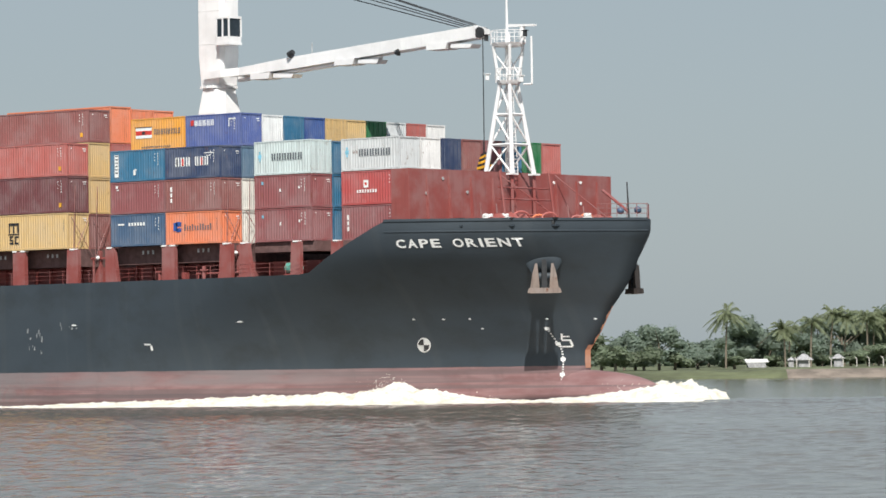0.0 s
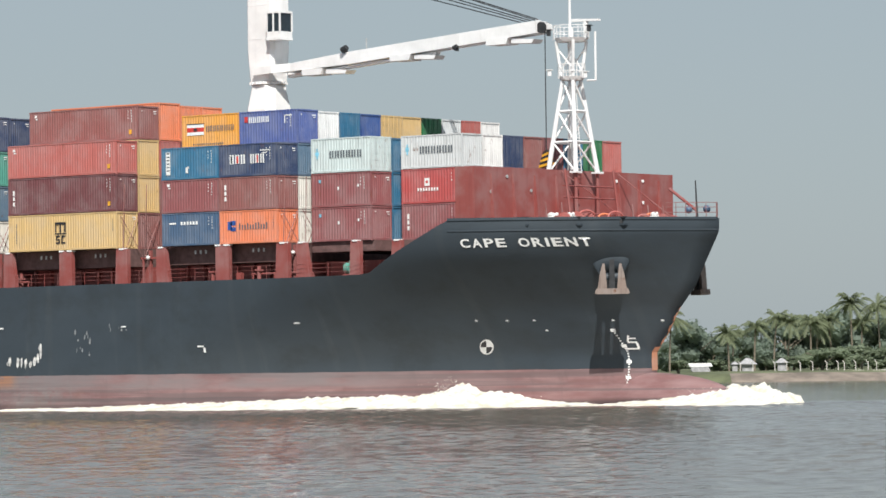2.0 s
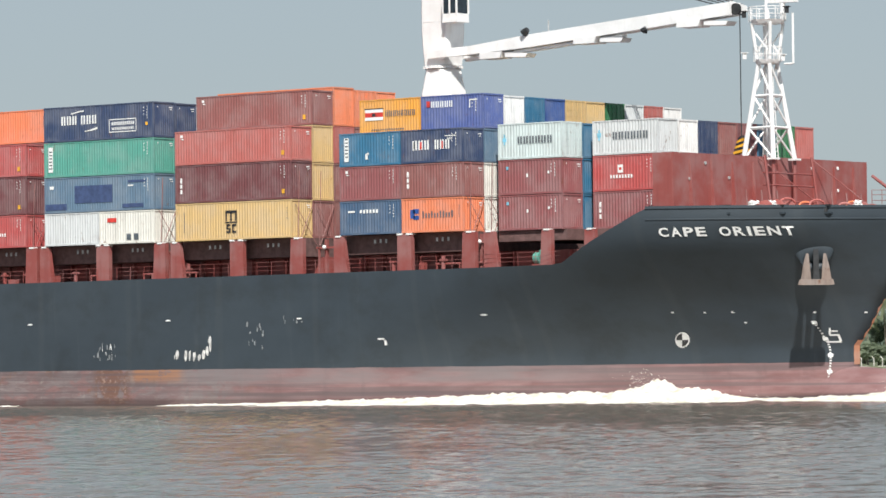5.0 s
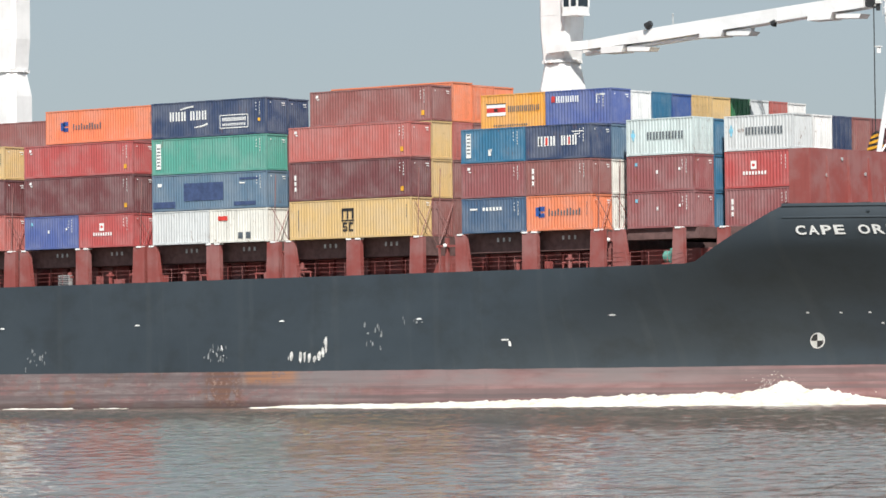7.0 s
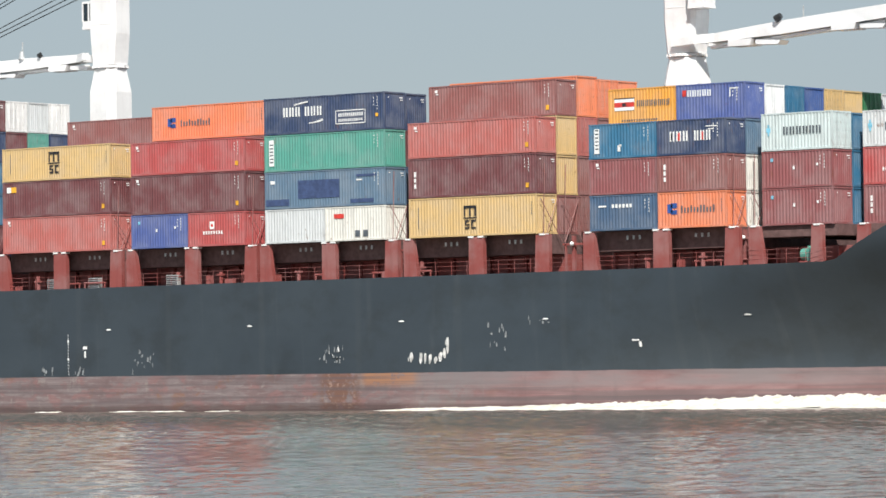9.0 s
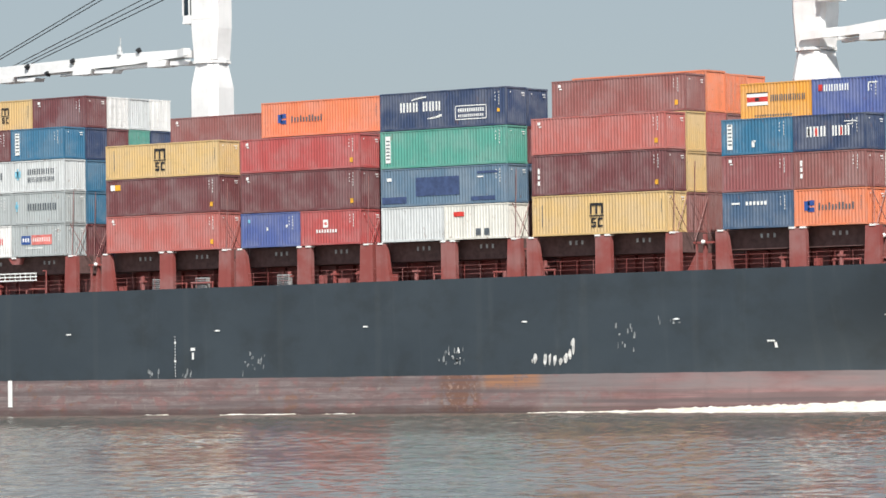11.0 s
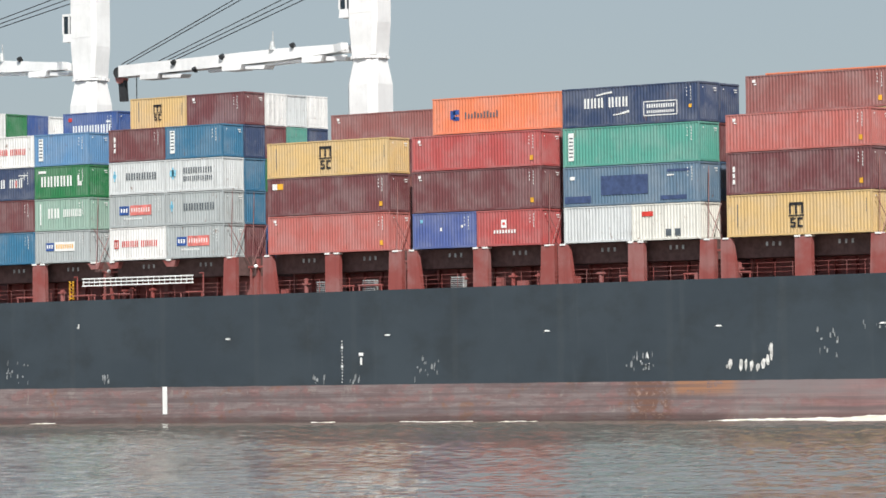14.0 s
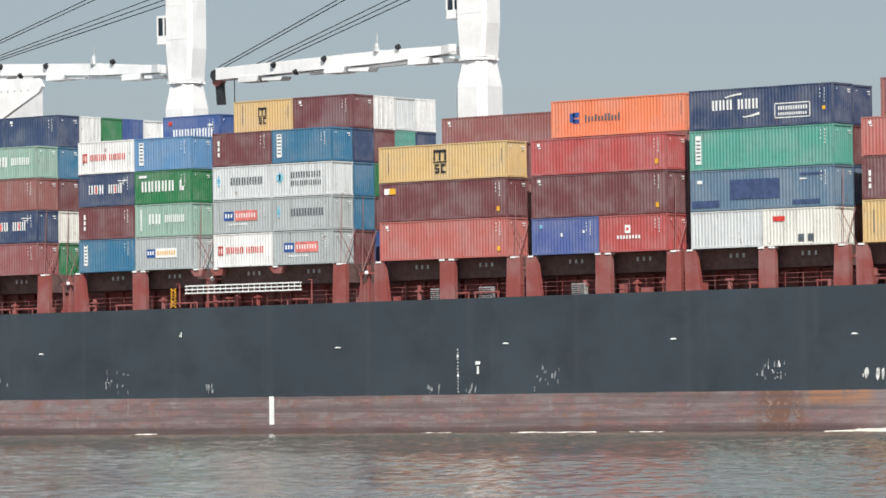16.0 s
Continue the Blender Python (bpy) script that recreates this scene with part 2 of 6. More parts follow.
GRASS = plain("bank_grass", (0.115, 0.13, 0.068), 0.9, vary=0.4, scale=0.12)
EARTH = plain("bank_earth", (0.21, 0.175, 0.145), 0.9, vary=0.3, scale=0.3)
LEAF = foliage("leaf", (0.22, 0.27, 0.18), 0.25, 0.25)
LEAF_DARK = foliage("leaf_dark", (0.225, 0.285, 0.23), 0.25, 0.2)
FROND = foliage("frond", (0.225, 0.26, 0.155), 0.3, 0.4)
BARK = plain("bark", (0.20, 0.17, 0.13), 0.9)
CONCRETE = plain("concrete", (0.55, 0.53, 0.49), 0.85)
THATCH = plain("roof_sheet", (0.36, 0.36, 0.37), 0.7)


# ---- mesh tools ----
def part(name, bm, material, parent, label="", smooth=False):
    me = bpy.data.meshes.new(name)
    bm.to_mesh(me)
    bm.free()
    for mt in material if isinstance(material, (list, tuple)) else (material,):
        me.materials.append(mt)
    if smooth:
        me.polygons.foreach_set("use_smooth", [True] * len(me.polygons))
    ob = new(name, me)
    ob.parent = parent
    return tagged(ob, label)


def box(bm, x0, x1, y0, y1, z0, z1):
    v = [bm.verts.new((x, y, z)) for x in (x0, x1) for y in (y0, y1) for z in (z0, z1)]
    for f in ((0, 1, 3, 2), (4, 6, 7, 5), (0, 4, 5, 1), (2, 3, 7, 6), (0, 2, 6, 4), (1, 5, 7, 3)):
        bm.faces.new([v[i] for i in f])


def beam(bm, a, b, r, sides=6, r2=None):
    """A round bar from a to b."""
    a, b = Vector(a), Vector(b)
    q = (b - a).to_track_quat("Z", "Y")
    rings = []
    for p, rad in ((a, r), (b, r if r2 is None else r2)):
        rings.append([bm.verts.new(p + q @ Vector((math.cos(k * 2 * math.pi / sides) * rad, math.sin(k * 2 * math.pi / sides) * rad, 0))) for k in range(sides)])
    for k in range(sides):
        bm.faces.new((rings[0][k], rings[0][(k + 1) % sides], rings[1][(k + 1) % sides], rings[1][k]))
    bm.faces.new(rings[0][::-1])
    bm.faces.new(rings[1])


def loft(bm, rings, cap=True):
    vs = [[bm.verts.new(p) for p in r] for r in rings]
    k = len(vs[0])
    for a, b in zip(vs, vs[1:]):
        for i in range(k):
            bm.faces.new((a[i], a[(i + 1) % k], b[(i + 1) % k], b[i]))
    if cap:
        bm.faces.new(vs[0][::-1])
        bm.faces.new(vs[-1])


def slab(bm, pts, y0, y1):
    """A plate with the outline pts (x, z), between y0 and y1."""
    loft(bm, [[(x, y0, z) for x, z in pts], [(x, y1, z) for x, z in pts]])


def thing(name, label, category, group="", moved=True, at=(0, 0, 0)):
    ob = tagged(new(name), label, category, group)
    ob.location = at
    if moved:
        MOVED.append((ob, Vector(at)))
    return ob


def tooled(f, *args):
    bm = bmesh.new()
    f(bm, *args)
    return bm


# ---- water and shore ----
LEVEL = -0.17      # the river's mean level beside the ship


def river():
    """One sheet to the horizon, finely rippled where it lies before the ship."""
    def lines(lo, hi, step, far):
        mid = np.arange(lo, hi + step / 2, step)
        out = np.array([1, 3, 8, 20, 45, 90, 170, 320, 600, 1200, far])
        return np.concatenate([(lo - out)[::-1], mid, hi + out])
    u, d = lines(-42, 44, 0.2, 4300), lines(72, 345, 0.23, 4300)
    U, D = np.meshgrid(u, d, indexing="ij")
    rs = np.random.RandomState(11)
    z = np.zeros_like(U)
    for k in range(64):
        wl = 0.6 * (7.0 / 0.6) ** (k / 63)
        th = rs.normal(0.25, 0.75)
        kx, ky = math.sin(th) * 2 * math.pi / wl, math.cos(th) * 2 * math.pi / wl
        z += 0.0050 * wl ** 0.14 * np.sin(kx * U + ky * D + rs.uniform(0, 6.28))
    # gusts make patches rougher and calmer
    gust = 0.75 + 0.3 * np.sin(U * 0.11 + 1.3 * np.sin(D * 0.031)) * np.sin(D * 0.047 + 0.6)
    inside = np.clip((U + 42) / 4, 0, 1) * np.clip((44 - U) / 4, 0, 1) * np.clip((D - 72) / 4, 0, 1) * np.clip((345 - D) / 25, 0, 1)
    z *= gust * inside
    X = EYE[0] + FWD.x * D + RGT.x * U
    Y = EYE[1] + FWD.y * D + RGT.y * U
    nu, nd = U.shape
    idx = np.arange(nu * nd).reshape(nu, nd)
    quads = np.stack([idx[:-1, :-1], idx[1:, :-1], idx[1:, 1:], idx[:-1, 1:]], -1).reshape(-1, 4)
    me = bpy.data.meshes.new("water")
    me.vertices.add(nu * nd)
    me.vertices.foreach_set("co", np.stack([X, Y, z], -1).ravel().astype(np.float32))
    me.loops.add(len(quads) * 4)
    me.loops.foreach_set("vertex_index", quads.ravel().astype(np.int32))
    me.polygons.add(len(quads))
    me.polygons.foreach_set("loop_start", np.arange(0, len(quads) * 4, 4, dtype=np.int32))
    me.polygons.foreach_set("use_smooth", np.ones(len(quads), dtype=bool))
    me.update(calc_edges=True)
    me.materials.append(WATER)
    me.transform(Matrix.Translation((0, 0, LEVEL)))
    return new("water", me)


AX = radians(-38.86)
FWD, RGT = Vector((math.sin(AX), math.cos(AX), 0)), Vector((math.cos(AX), -math.sin(AX), 0))
water = river()
tagged(water, "muddy grey-brown river water with small ripples", "water", kind="structure")


def shore(u, d, z=0.0):
    """A place on the far bank: u metres along it, d metres away."""
    return Vector((EYE[0], EYE[1], 0)) + FWD * d + RGT * u + Vector((0, 0, z))


def bank():
    bm = bmesh.new()
    rows = [(698, -0.6), (700, 0.15), (701.5, 0.7), (704, 1.25), (708, 1.5), (720, 1.6), (760, 1.7), (900, 2.2), (4400, 6)]
    grid = []
    us = [-900, -500] + [-320 + 8 * k for k in range(68)] + [300, 600, 1500]
    for u in us:
        w = noise.noise((u * 0.03, 1, 0)) * 3 + (4 if u < 44 else 0)
        grid.append([bm.verts.new(shore(u, d + (w if d < 800 else 0), z + noise.noise((u * 0.09, d * 0.1, 2)) * (0.18 if z > 0.5 and d < 900 else 0) - (0.35 if u < 44 and 0.5 < z < 2 else 0))) for d, z in rows])
    for a, b, u in zip(grid, grid[1:], us):
        for k in range(len(rows) - 1):
            f = bm.faces.new((a[k], b[k], b[k + 1], a[k + 1]))
            f.material_index = 1 if k < 3 and u > 40 else 0
    ob = part("ground", bm, [GRASS, EARTH], None)
    tagged(ob, "low grassy river bank with a bare earth edge", "ground", kind="structure")


bank()


# ---- the ship ----
STEM = ((-1.5, 53.6), (2.6, 54.2), (3.9, 54.2), (5.35, 55.3), (7.2, 56.4), (8.9, 57.9), (13.0, 60.1), (15, 60.2))
FORM = ((-1.5, 8, 2.1), (2.6, 9.5, 2.15), (4.5, 13, 2.2), (6.5, 17.5, 2.28), (8.4, 22.5, 2.36), (10.2, 27.8, 2.48), (11.4, 31, 2.57), (12.6, 32.3, 2.62), (13.25, 32.5, 2.65), (14.2, 32.5, 2.65))


def lerp_rows(rows, z):
    z = min(max(z, rows[0][0]), rows[-1][0])
    for a, b in zip(rows, rows[1:]):
        if z <= b[0]:
            k = (z - a[0]) / (b[0] - a[0])
            return [p + (q - p) * k for p, q in zip(a[1:], b[1:])]


def stem_x(z):
    return lerp_rows(STEM, z)[0]


def fair_rows(rows, z):
    """A fair curve through the rows."""
    z = min(max(z, rows[0][0]), rows[-1][0])
    for i, (a, b) in enumerate(zip(rows, rows[1:])):
        if z <= b[0]:
            p, q = rows[max(i - 1, 0)], rows[min(i + 2, len(rows) - 1)]
            h = b[0] - a[0]
            k = (z - a[0]) / h
            out = []
            for c in range(1, len(a)):
                ma, mb = (b[c] - p[c]) / (b[0] - p[0]) * h, (q[c] - a[c]) / (q[0] - a[0]) * h
                out.append((2 * k ** 3 - 3 * k * k + 1) * a[c] + (k ** 3 - 2 * k * k + k) * ma + (3 * k * k - 2 * k ** 3) * b[c] + (k ** 3 - k * k) * mb)
            return out


def half_breadth(x, z):
    start, power = fair_rows(FORM, z)
    u = (x - start) / (stem_x(z) - start)
    return HALF if u <= 0 else HALF * (1 - min(u, 1) ** power)


def rail_z(x):
    """The height of the hull's upper edge."""
    deck = 9.66 + (x + 80) * 0.0032 if x < 30 else 10.01 + (min(x, 39) - 30) * 0.012
    if x <= 38.2:
        return deck
    k = min((x - 38.2) / 6.7, 1)
    return deck + (14.07 - deck) * k if k < 1 else 14.07 - (x - 44.9) * 0.006


def on_hull(x, z, off=0.06):
    """A point of the starboard plating, a little proud of it."""
    return Vector((x, YC - half_breadth(x, z) - off, z))


ship = thing("container_ship", "black-hulled container ship with a red waterline belt and red deck gear", "ship")


def build_hull():
    bm = bmesh.new()
    xs = [-118 + 4 * k for k in range(28)] + [-5, -2, 1, 4, 7, 10, 13, 16, 19, 22, 25, 28]
    ws = [k / 34 for k in range(1, 35)]
    nv = 34
    sides = []
    for sgn in (-1, 1):
        cols = []
        for x0, w in [(x, None) for x in xs] + [(None, w) for w in ws]:
            xt = x0 if w is None else 28 + (60.2 - 28) * w
            top = rail_z(xt)
            col = []
            for j in range(nv + 1):
                z = -1.5 + (top + 1.5) * j / nv
                x = x0 if w is None else 28 + (stem_x(z) - 28) * w
                b = half_breadth(x, z) if w is None or w < 1 else 0.0
                col.append(bm.verts.new((x, YC + sgn * b, z)))
            cols.append(col)
        for a, b in zip(cols, cols[1:]):
            for j in range(nv):
                q = (a[j], b[j], b[j + 1], a[j + 1])
                bm.faces.new(q if sgn < 0 else q[::-1])
        sides.append(cols)
    # inner lining of the rail and the plating's top
    bmesh.ops.remove_doubles(bm, verts=bm.verts, dist=0.002)
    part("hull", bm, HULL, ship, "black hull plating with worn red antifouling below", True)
    deck = bmesh.new()
    line = [x for x in xs if x < 38] + [33, 36, 38.2]
    for a, b in zip(line, line[1:]):
        za, zb = rail_z(a) - 0.06, rail_z(b) - 0.06
        ya, yb = half_breadth(a, za) - 0.03, half_breadth(b, zb) - 0.03
        deck.faces.new([deck.verts.new(p) for p in ((a, YC - ya, za), (b, YC - yb, zb), (b, YC + yb, zb), (a, YC + ya, za))])
    part("deck", deck, DECK_DARK, ship, "shaded red-brown weather deck")
    fc = bmesh.new()
    line = [38.2 + 0.5 * k for k in range(44)]
    for a, b in zip(line, line[1:]):
        za, zb = min(12.9, rail_z(a) - 0.25), min(12.9, rail_z(b) - 0.25)
        ya, yb = max(half_breadth(a, za) - 0.25, 0.05), max(half_breadth(b, zb) - 0.25, 0.05)
        fc.faces.new([fc.verts.new(p) for p in ((a, YC - ya, za), (b, YC - yb, zb), (b, YC + yb, zb), (a, YC + ya, za))])
    part("forecastle_deck", fc, DECK_RED, ship, "red forecastle deck")
    # capping along the bulwark and the knuckle below it
    for name, dz, r, mt in (("bulwark_capping", 0.0, 0.10, HULL), ("rubbing_strake", -0.86, 0.06, HULL)):
        cap = bmesh.new()
        pts = []
        for k in range(30):
            x = 44.9 + (60.05 - 44.9) * (k / 29) ** 0.7
            z = rail_z(x) + dz
            x = min(x, stem_x(z) - 0.05)
            pts.append(on_hull(x, z, 0.0))
        loft(cap, [[p + Vector((0, sy * r, sz * r)) for sy, sz in ((-1, -1), (1, -1), (1, 1), (-1, 1))] for p in pts])
        part(name, cap, mt, ship)
    bulb = bmesh.new()
    rings = []
    for k in range(14):
        u = k / 13
        x = 50 + 11.5 * u
        r = 2.3 * math.sqrt(max(1 - u ** 2.6, 0.0004))
        rings.append([(x, YC + math.cos(a) * r * 0.75, 0.15 + math.sin(a) * r) for a in (i * math.pi / 9 for i in range(18))])
    loft(bulb, rings)
    part("bulbous_bow", bulb, HULL, ship, "red bulbous bow awash in foam", True)
    rust = bmesh.new()
    zs = [2.5 + 0.2 * k for k in range(25)]
    for a, b in zip(zs, zs[1:]):
        w = 0.34 - 0.04 * abs(a - 3.1) if a < 4.2 else 0.06 + 0.05 * math.sin(a * 7.0)
        q = [Vector((stem_x(z) - w2, YC - half_breadth(stem_x(z) - w2, z) - 0.03, z)) for z, w2 in ((a, w), (a, -0.03), (b, -0.03), (b, w))]
        rust.faces.new([rust.verts.new(p) for p in q])
    part("stem_bar", rust, STEM_RUST, ship, "bare rust-orange paint on the stem")
    aft = bmesh.new()
    box(aft, -118.2, -118, -0.3, 31.1, -1.5, 9.5)
    part("transom", aft, HULL, ship)


build_hull()


def stamp(name, polys, mt, label=""):
    """Flat marks painted on the starboard plating: outlines in (x, z), cut fine enough to lie on the curve."""
    bm = bmesh.new()
    for poly in polys:
        bm.faces.new([bm.verts.new(on_hull(x, z, 0.05)) for x, z in poly])
    part(name, bm, mt, ship, label)


def rect(x0, x1, z0, z1, lean=0.0):
    return ((x0, z0), (x1, z0), (x1 + lean, z1), (x0 + lean, z1))


def ship_name():
    x = 45.66
    for ch, step in zip("CAPE ORIENT", (0.93, 0.93, 0.9, 0.9, 0.75, 0.95, 0.93, 0.42, 0.87, 0.95, 0.9)):
        if ch != " ":
            cu = bpy.data.curves.new("letter", "FONT")
            cu.body, cu.size, cu.offset, cu.resolution_u = ch, 1.0, 0.03, 4
            ob = bpy.data.objects.new("letter", cu)
            me = bpy.data.meshes.new_from_object(ob)
            bm = bmesh.new()
            bm.from_mesh(me)
            bpy.data.objects.remove(ob)
            x0 = min(v.co.x for v in bm.verts)
            x1 = max(v.co.x for v in bm.verts)
            y1 = max(v.co.y for v in bm.verts)
            y0 = min(v.co.y for v in bm.verts)
            w = (step * 0.865 - 0.15) if ch != "I" else 0.19
            bmesh.ops.triangulate(bm, faces=bm.faces)
            bmesh.ops.subdivide_edges(bm, edges=[e for e in bm.edges if e.calc_length() > 0.25], cuts=2)
            for v in bm.verts:
                v.co = on_hull(x + (v.co.x - x0) / (x1 - x0) * w, 11.93 + (v.co.y - y0) / (y1 - y0) * 0.66, 0.07)
            part("letter", bm, INK_WHITE, ship, "white painted letter " + ch)
        x += step * 0.865


ship_name()


def hull_marks():
    ring = [(math.cos(a) * 0.47 + math.sin(a) * 0.22, math.sin(a) * 0.58) for a in (i * math.pi / 12 for i in range(24))]
    cx, cz = 43.66, 4.45
    stamp("thruster_mark", [[(cx, cz), (cx + ring[k][0], cz + ring[k][1]), (cx + ring[(k + 1) % 24][0], cz + ring[(k + 1) % 24][1])] for k in range(24)], INK_WHITE, "white disc marking the bow thruster")
    bm = bmesh.new()
    for k0 in (6, 18):
        for k in range(k0, k0 + 6):
            bm.faces.new([bm.verts.new(on_hull(cx + a * 0.82, cz + b * 0.82, 0.09)) for a, b in ((0, 0), ring[k % 24], ring[(k + 1) % 24])])
    part("thruster_mark", bm, INK_BLACK, ship, "black quarters of the thruster disc")
    # bulb mark
    stamp("bulb_mark", [rect(52.40, 53.25, 4.12, 4.24), rect(53.15, 53.30, 4.24, 4.62), rect(52.70, 53.27, 4.62, 4.74), rect(52.66, 52.78, 4.72, 5.2, 0.16), rect(52.80, 53.27, 4.92, 5.02)], INK_WHITE, "white bulbous bow mark")
    # draught figures
    dots = []
    for k in range(24):
        z = 1.0 + k * 0.2
        x = 52.14 + 0.36 * math.sin((z - 0.9) / 4.6 * math.pi)
        s = 0.16 if k % 6 == 5 else 0.06
        dots.append(rect(x - s, x + s, z - s * 0.8, z + s * 0.8))
    for d in dots:
        stamp("draught_mark", [d], INK_WHITE)
    dots = []
    for k in range(14):
        z = 2.9 + k * 0.24
        s = 0.10 if k % 6 == 5 else 0.045
        dots.append(rect(-35.5 - s, -35.5 + s, z - s, z + s))
    for d in dots:
        stamp("draught_mark", [d], INK_WHITE)
    stamp("load_mark", [rect(-54.05, -53.55, 0.55, 2.72)], INK_WHITE, "white upright bar on the red belt")
    stamp("tug_mark", [rect(20.74, 21.36, 4.78, 4.9), rect(21.29, 21.51, 4.35, 4.74)], INK_WHITE, "white tug push mark")
    stamp("tug_mark", [rect(-33.85, -33.4, 4.88, 5.12), rect(-33.72, -33.52, 4.2, 4.75)], INK_WHITE, "white tug push mark")
    # scuppers along the side
    for x, z in ((-91, 6.4), (-78.3, 6.35), (-47.1, 6.35), (-31.0, 6.4), (-15.9, 6.45), (-0.6, 6.55), (13.12, 6.5), (30.29, 6.5), (43.80, 6.45), (45.83, 6.42), (47.56, 6.42), (52.36, 6.35), (55.21, 6.3), (48.07, 5.65), (52.17, 5.6)):
        w = 0.32 if x < 40 else 0.11
        stamp("scupper", [((x - w, z), (x - w * 0.5, z - 0.04), (x + w * 0.5, z - 0.04), (x + w, z), (x + w * 0.4, z + 0.08), (x - w * 0.4, z + 0.08))], INK_WHITE, "pale scupper lip")
    # scraped paint: the bare patches amidships
    rnd = random.Random(4)
    for x0, x1, z0, z1, n, mt in ((-8.8, -6.0, 3.4, 4.6, 16, SCRAPE), (-8.0, -6.6, 3.9, 4.5, 5, INK_WHITE), (-28.4, -26.0, 2.8, 4.6, 16, SCRAPE), (-38.7, -37.3, 2.75, 3.2, 8, SCRAPE), (-34.8, -33.8, 2.75, 3.2, 7, SCRAPE),
                                  (7.3, 9.4, 4.2, 6.2, 12, SCRAPE), (-71.3, -68.5, 3.0, 4.9, 16, SCRAPE), (-60.5, -59.5, 2.8, 3.6, 7, SCRAPE), (-63.4, -62.9, 7.4, 7.5, 3, INK_WHITE), (-84, -82, 2.8, 4.2, 8, SCRAPE), (11.4, 13.4, 6.1, 6.5, 5, SCRAPE)):
        for k in range(n):
            x, w = rnd.uniform(x0, x1), rnd.choice((0.03, 0.04, 0.06, 0.10))
            zb = rnd.uniform(z0, z1)
            h = rnd.uniform(0.08, 0.5)
            stamp("scrape", [((x - w, zb), (x + w * rnd.uniform(0.3, 1), zb - 0.05), (x + w, zb + h * 0.6), (x + w * rnd.uniform(0, 0.8), zb + h), (x - w * 0.7, zb + h * 0.7))], mt)
    # the large patch where a whole coat has come off
    for x, w, zb, h in ((0.35, 0.26, 3.45, 0.75), (0.05, 0.08, 3.5, 0.35), (1.25, 0.22, 3.3, 0.95), (1.68, 0.16, 3.35, 0.9), (2.15, 0.22, 3.3, 0.85), (2.68, 0.24, 3.3, 0.6), (3.15, 0.26, 3.45, 0.75), (3.55, 0.24, 3.7, 0.8), (3.85, 0.16, 4.0, 1.45), (3.7, 0.1, 4.7, 0.4)):
        pts = []
        for k in range(12):
            a = k * math.pi / 6
            r_ = rnd.uniform(0.7, 1.15)
            pts.append((x + 0.78 * w * r_ * math.cos(a) + 0.1 * math.sin(a) * w, zb + h / 2 + h / 2 * min(r_, 1.05) * math.sin(a)))
        stamp("scrape", [pts], BARE_WHITE, "bare white patch where the black paint has flaked")


hull_marks()


# ---- deck structure ----
# bays: first x, last x, nearest row's y
BAYS = dict(D=(-91.1, -78.77), C=(-74.3, -62.0), B=(-59.9, -47.6), E=(-43.12, -30.9), R=(-28.7, -16.46), G=(-14.46, -2.22), M=(0.0, 12.19), H=(17.0, 29.22), K=(30.55, 36.61), L=(37.45, 43.5))
FLOOR = 12.80
ROW = 2.57


def post(x, w, kind, z0, y=0.0):
    """A pedestal under the outer stack: square, or with one raking side."""
    bm = bmesh.new()
    h = FLOOR - 0.08
    rake = 0.45
    if kind == "mid":
        pts = ((x - w / 2 - 0.03, z0), (x + w / 2 + 0.03, z0), (x + w / 2, h), (x - w / 2, h))
    elif kind == "fore":
        pts = ((x - w / 2, z0), (x + w / 2 + rake, z0), (x + w / 2, h), (x - w / 2, h))
    else:
        pts = ((x - w / 2 - rake * 0.3, z0), (x + w / 2, z0), (x + w / 2, h), (x - w / 2, h))
    slab(bm, pts, y + 0.02, y + 0.42)
    p = part("pedestal", bm, DECK_RED, ship)
    for dx in ((-0.45, 0.45) if kind == "mid" else (0.0,)):
        pads = bmesh.new()
        box(pads, x + dx - 0.24, x + dx + 0.24, y - 0.04, y + 0.5, h - 0.05, h + 0.078)
        part("seat", pads, INK_WHITE, p, "white container seat")


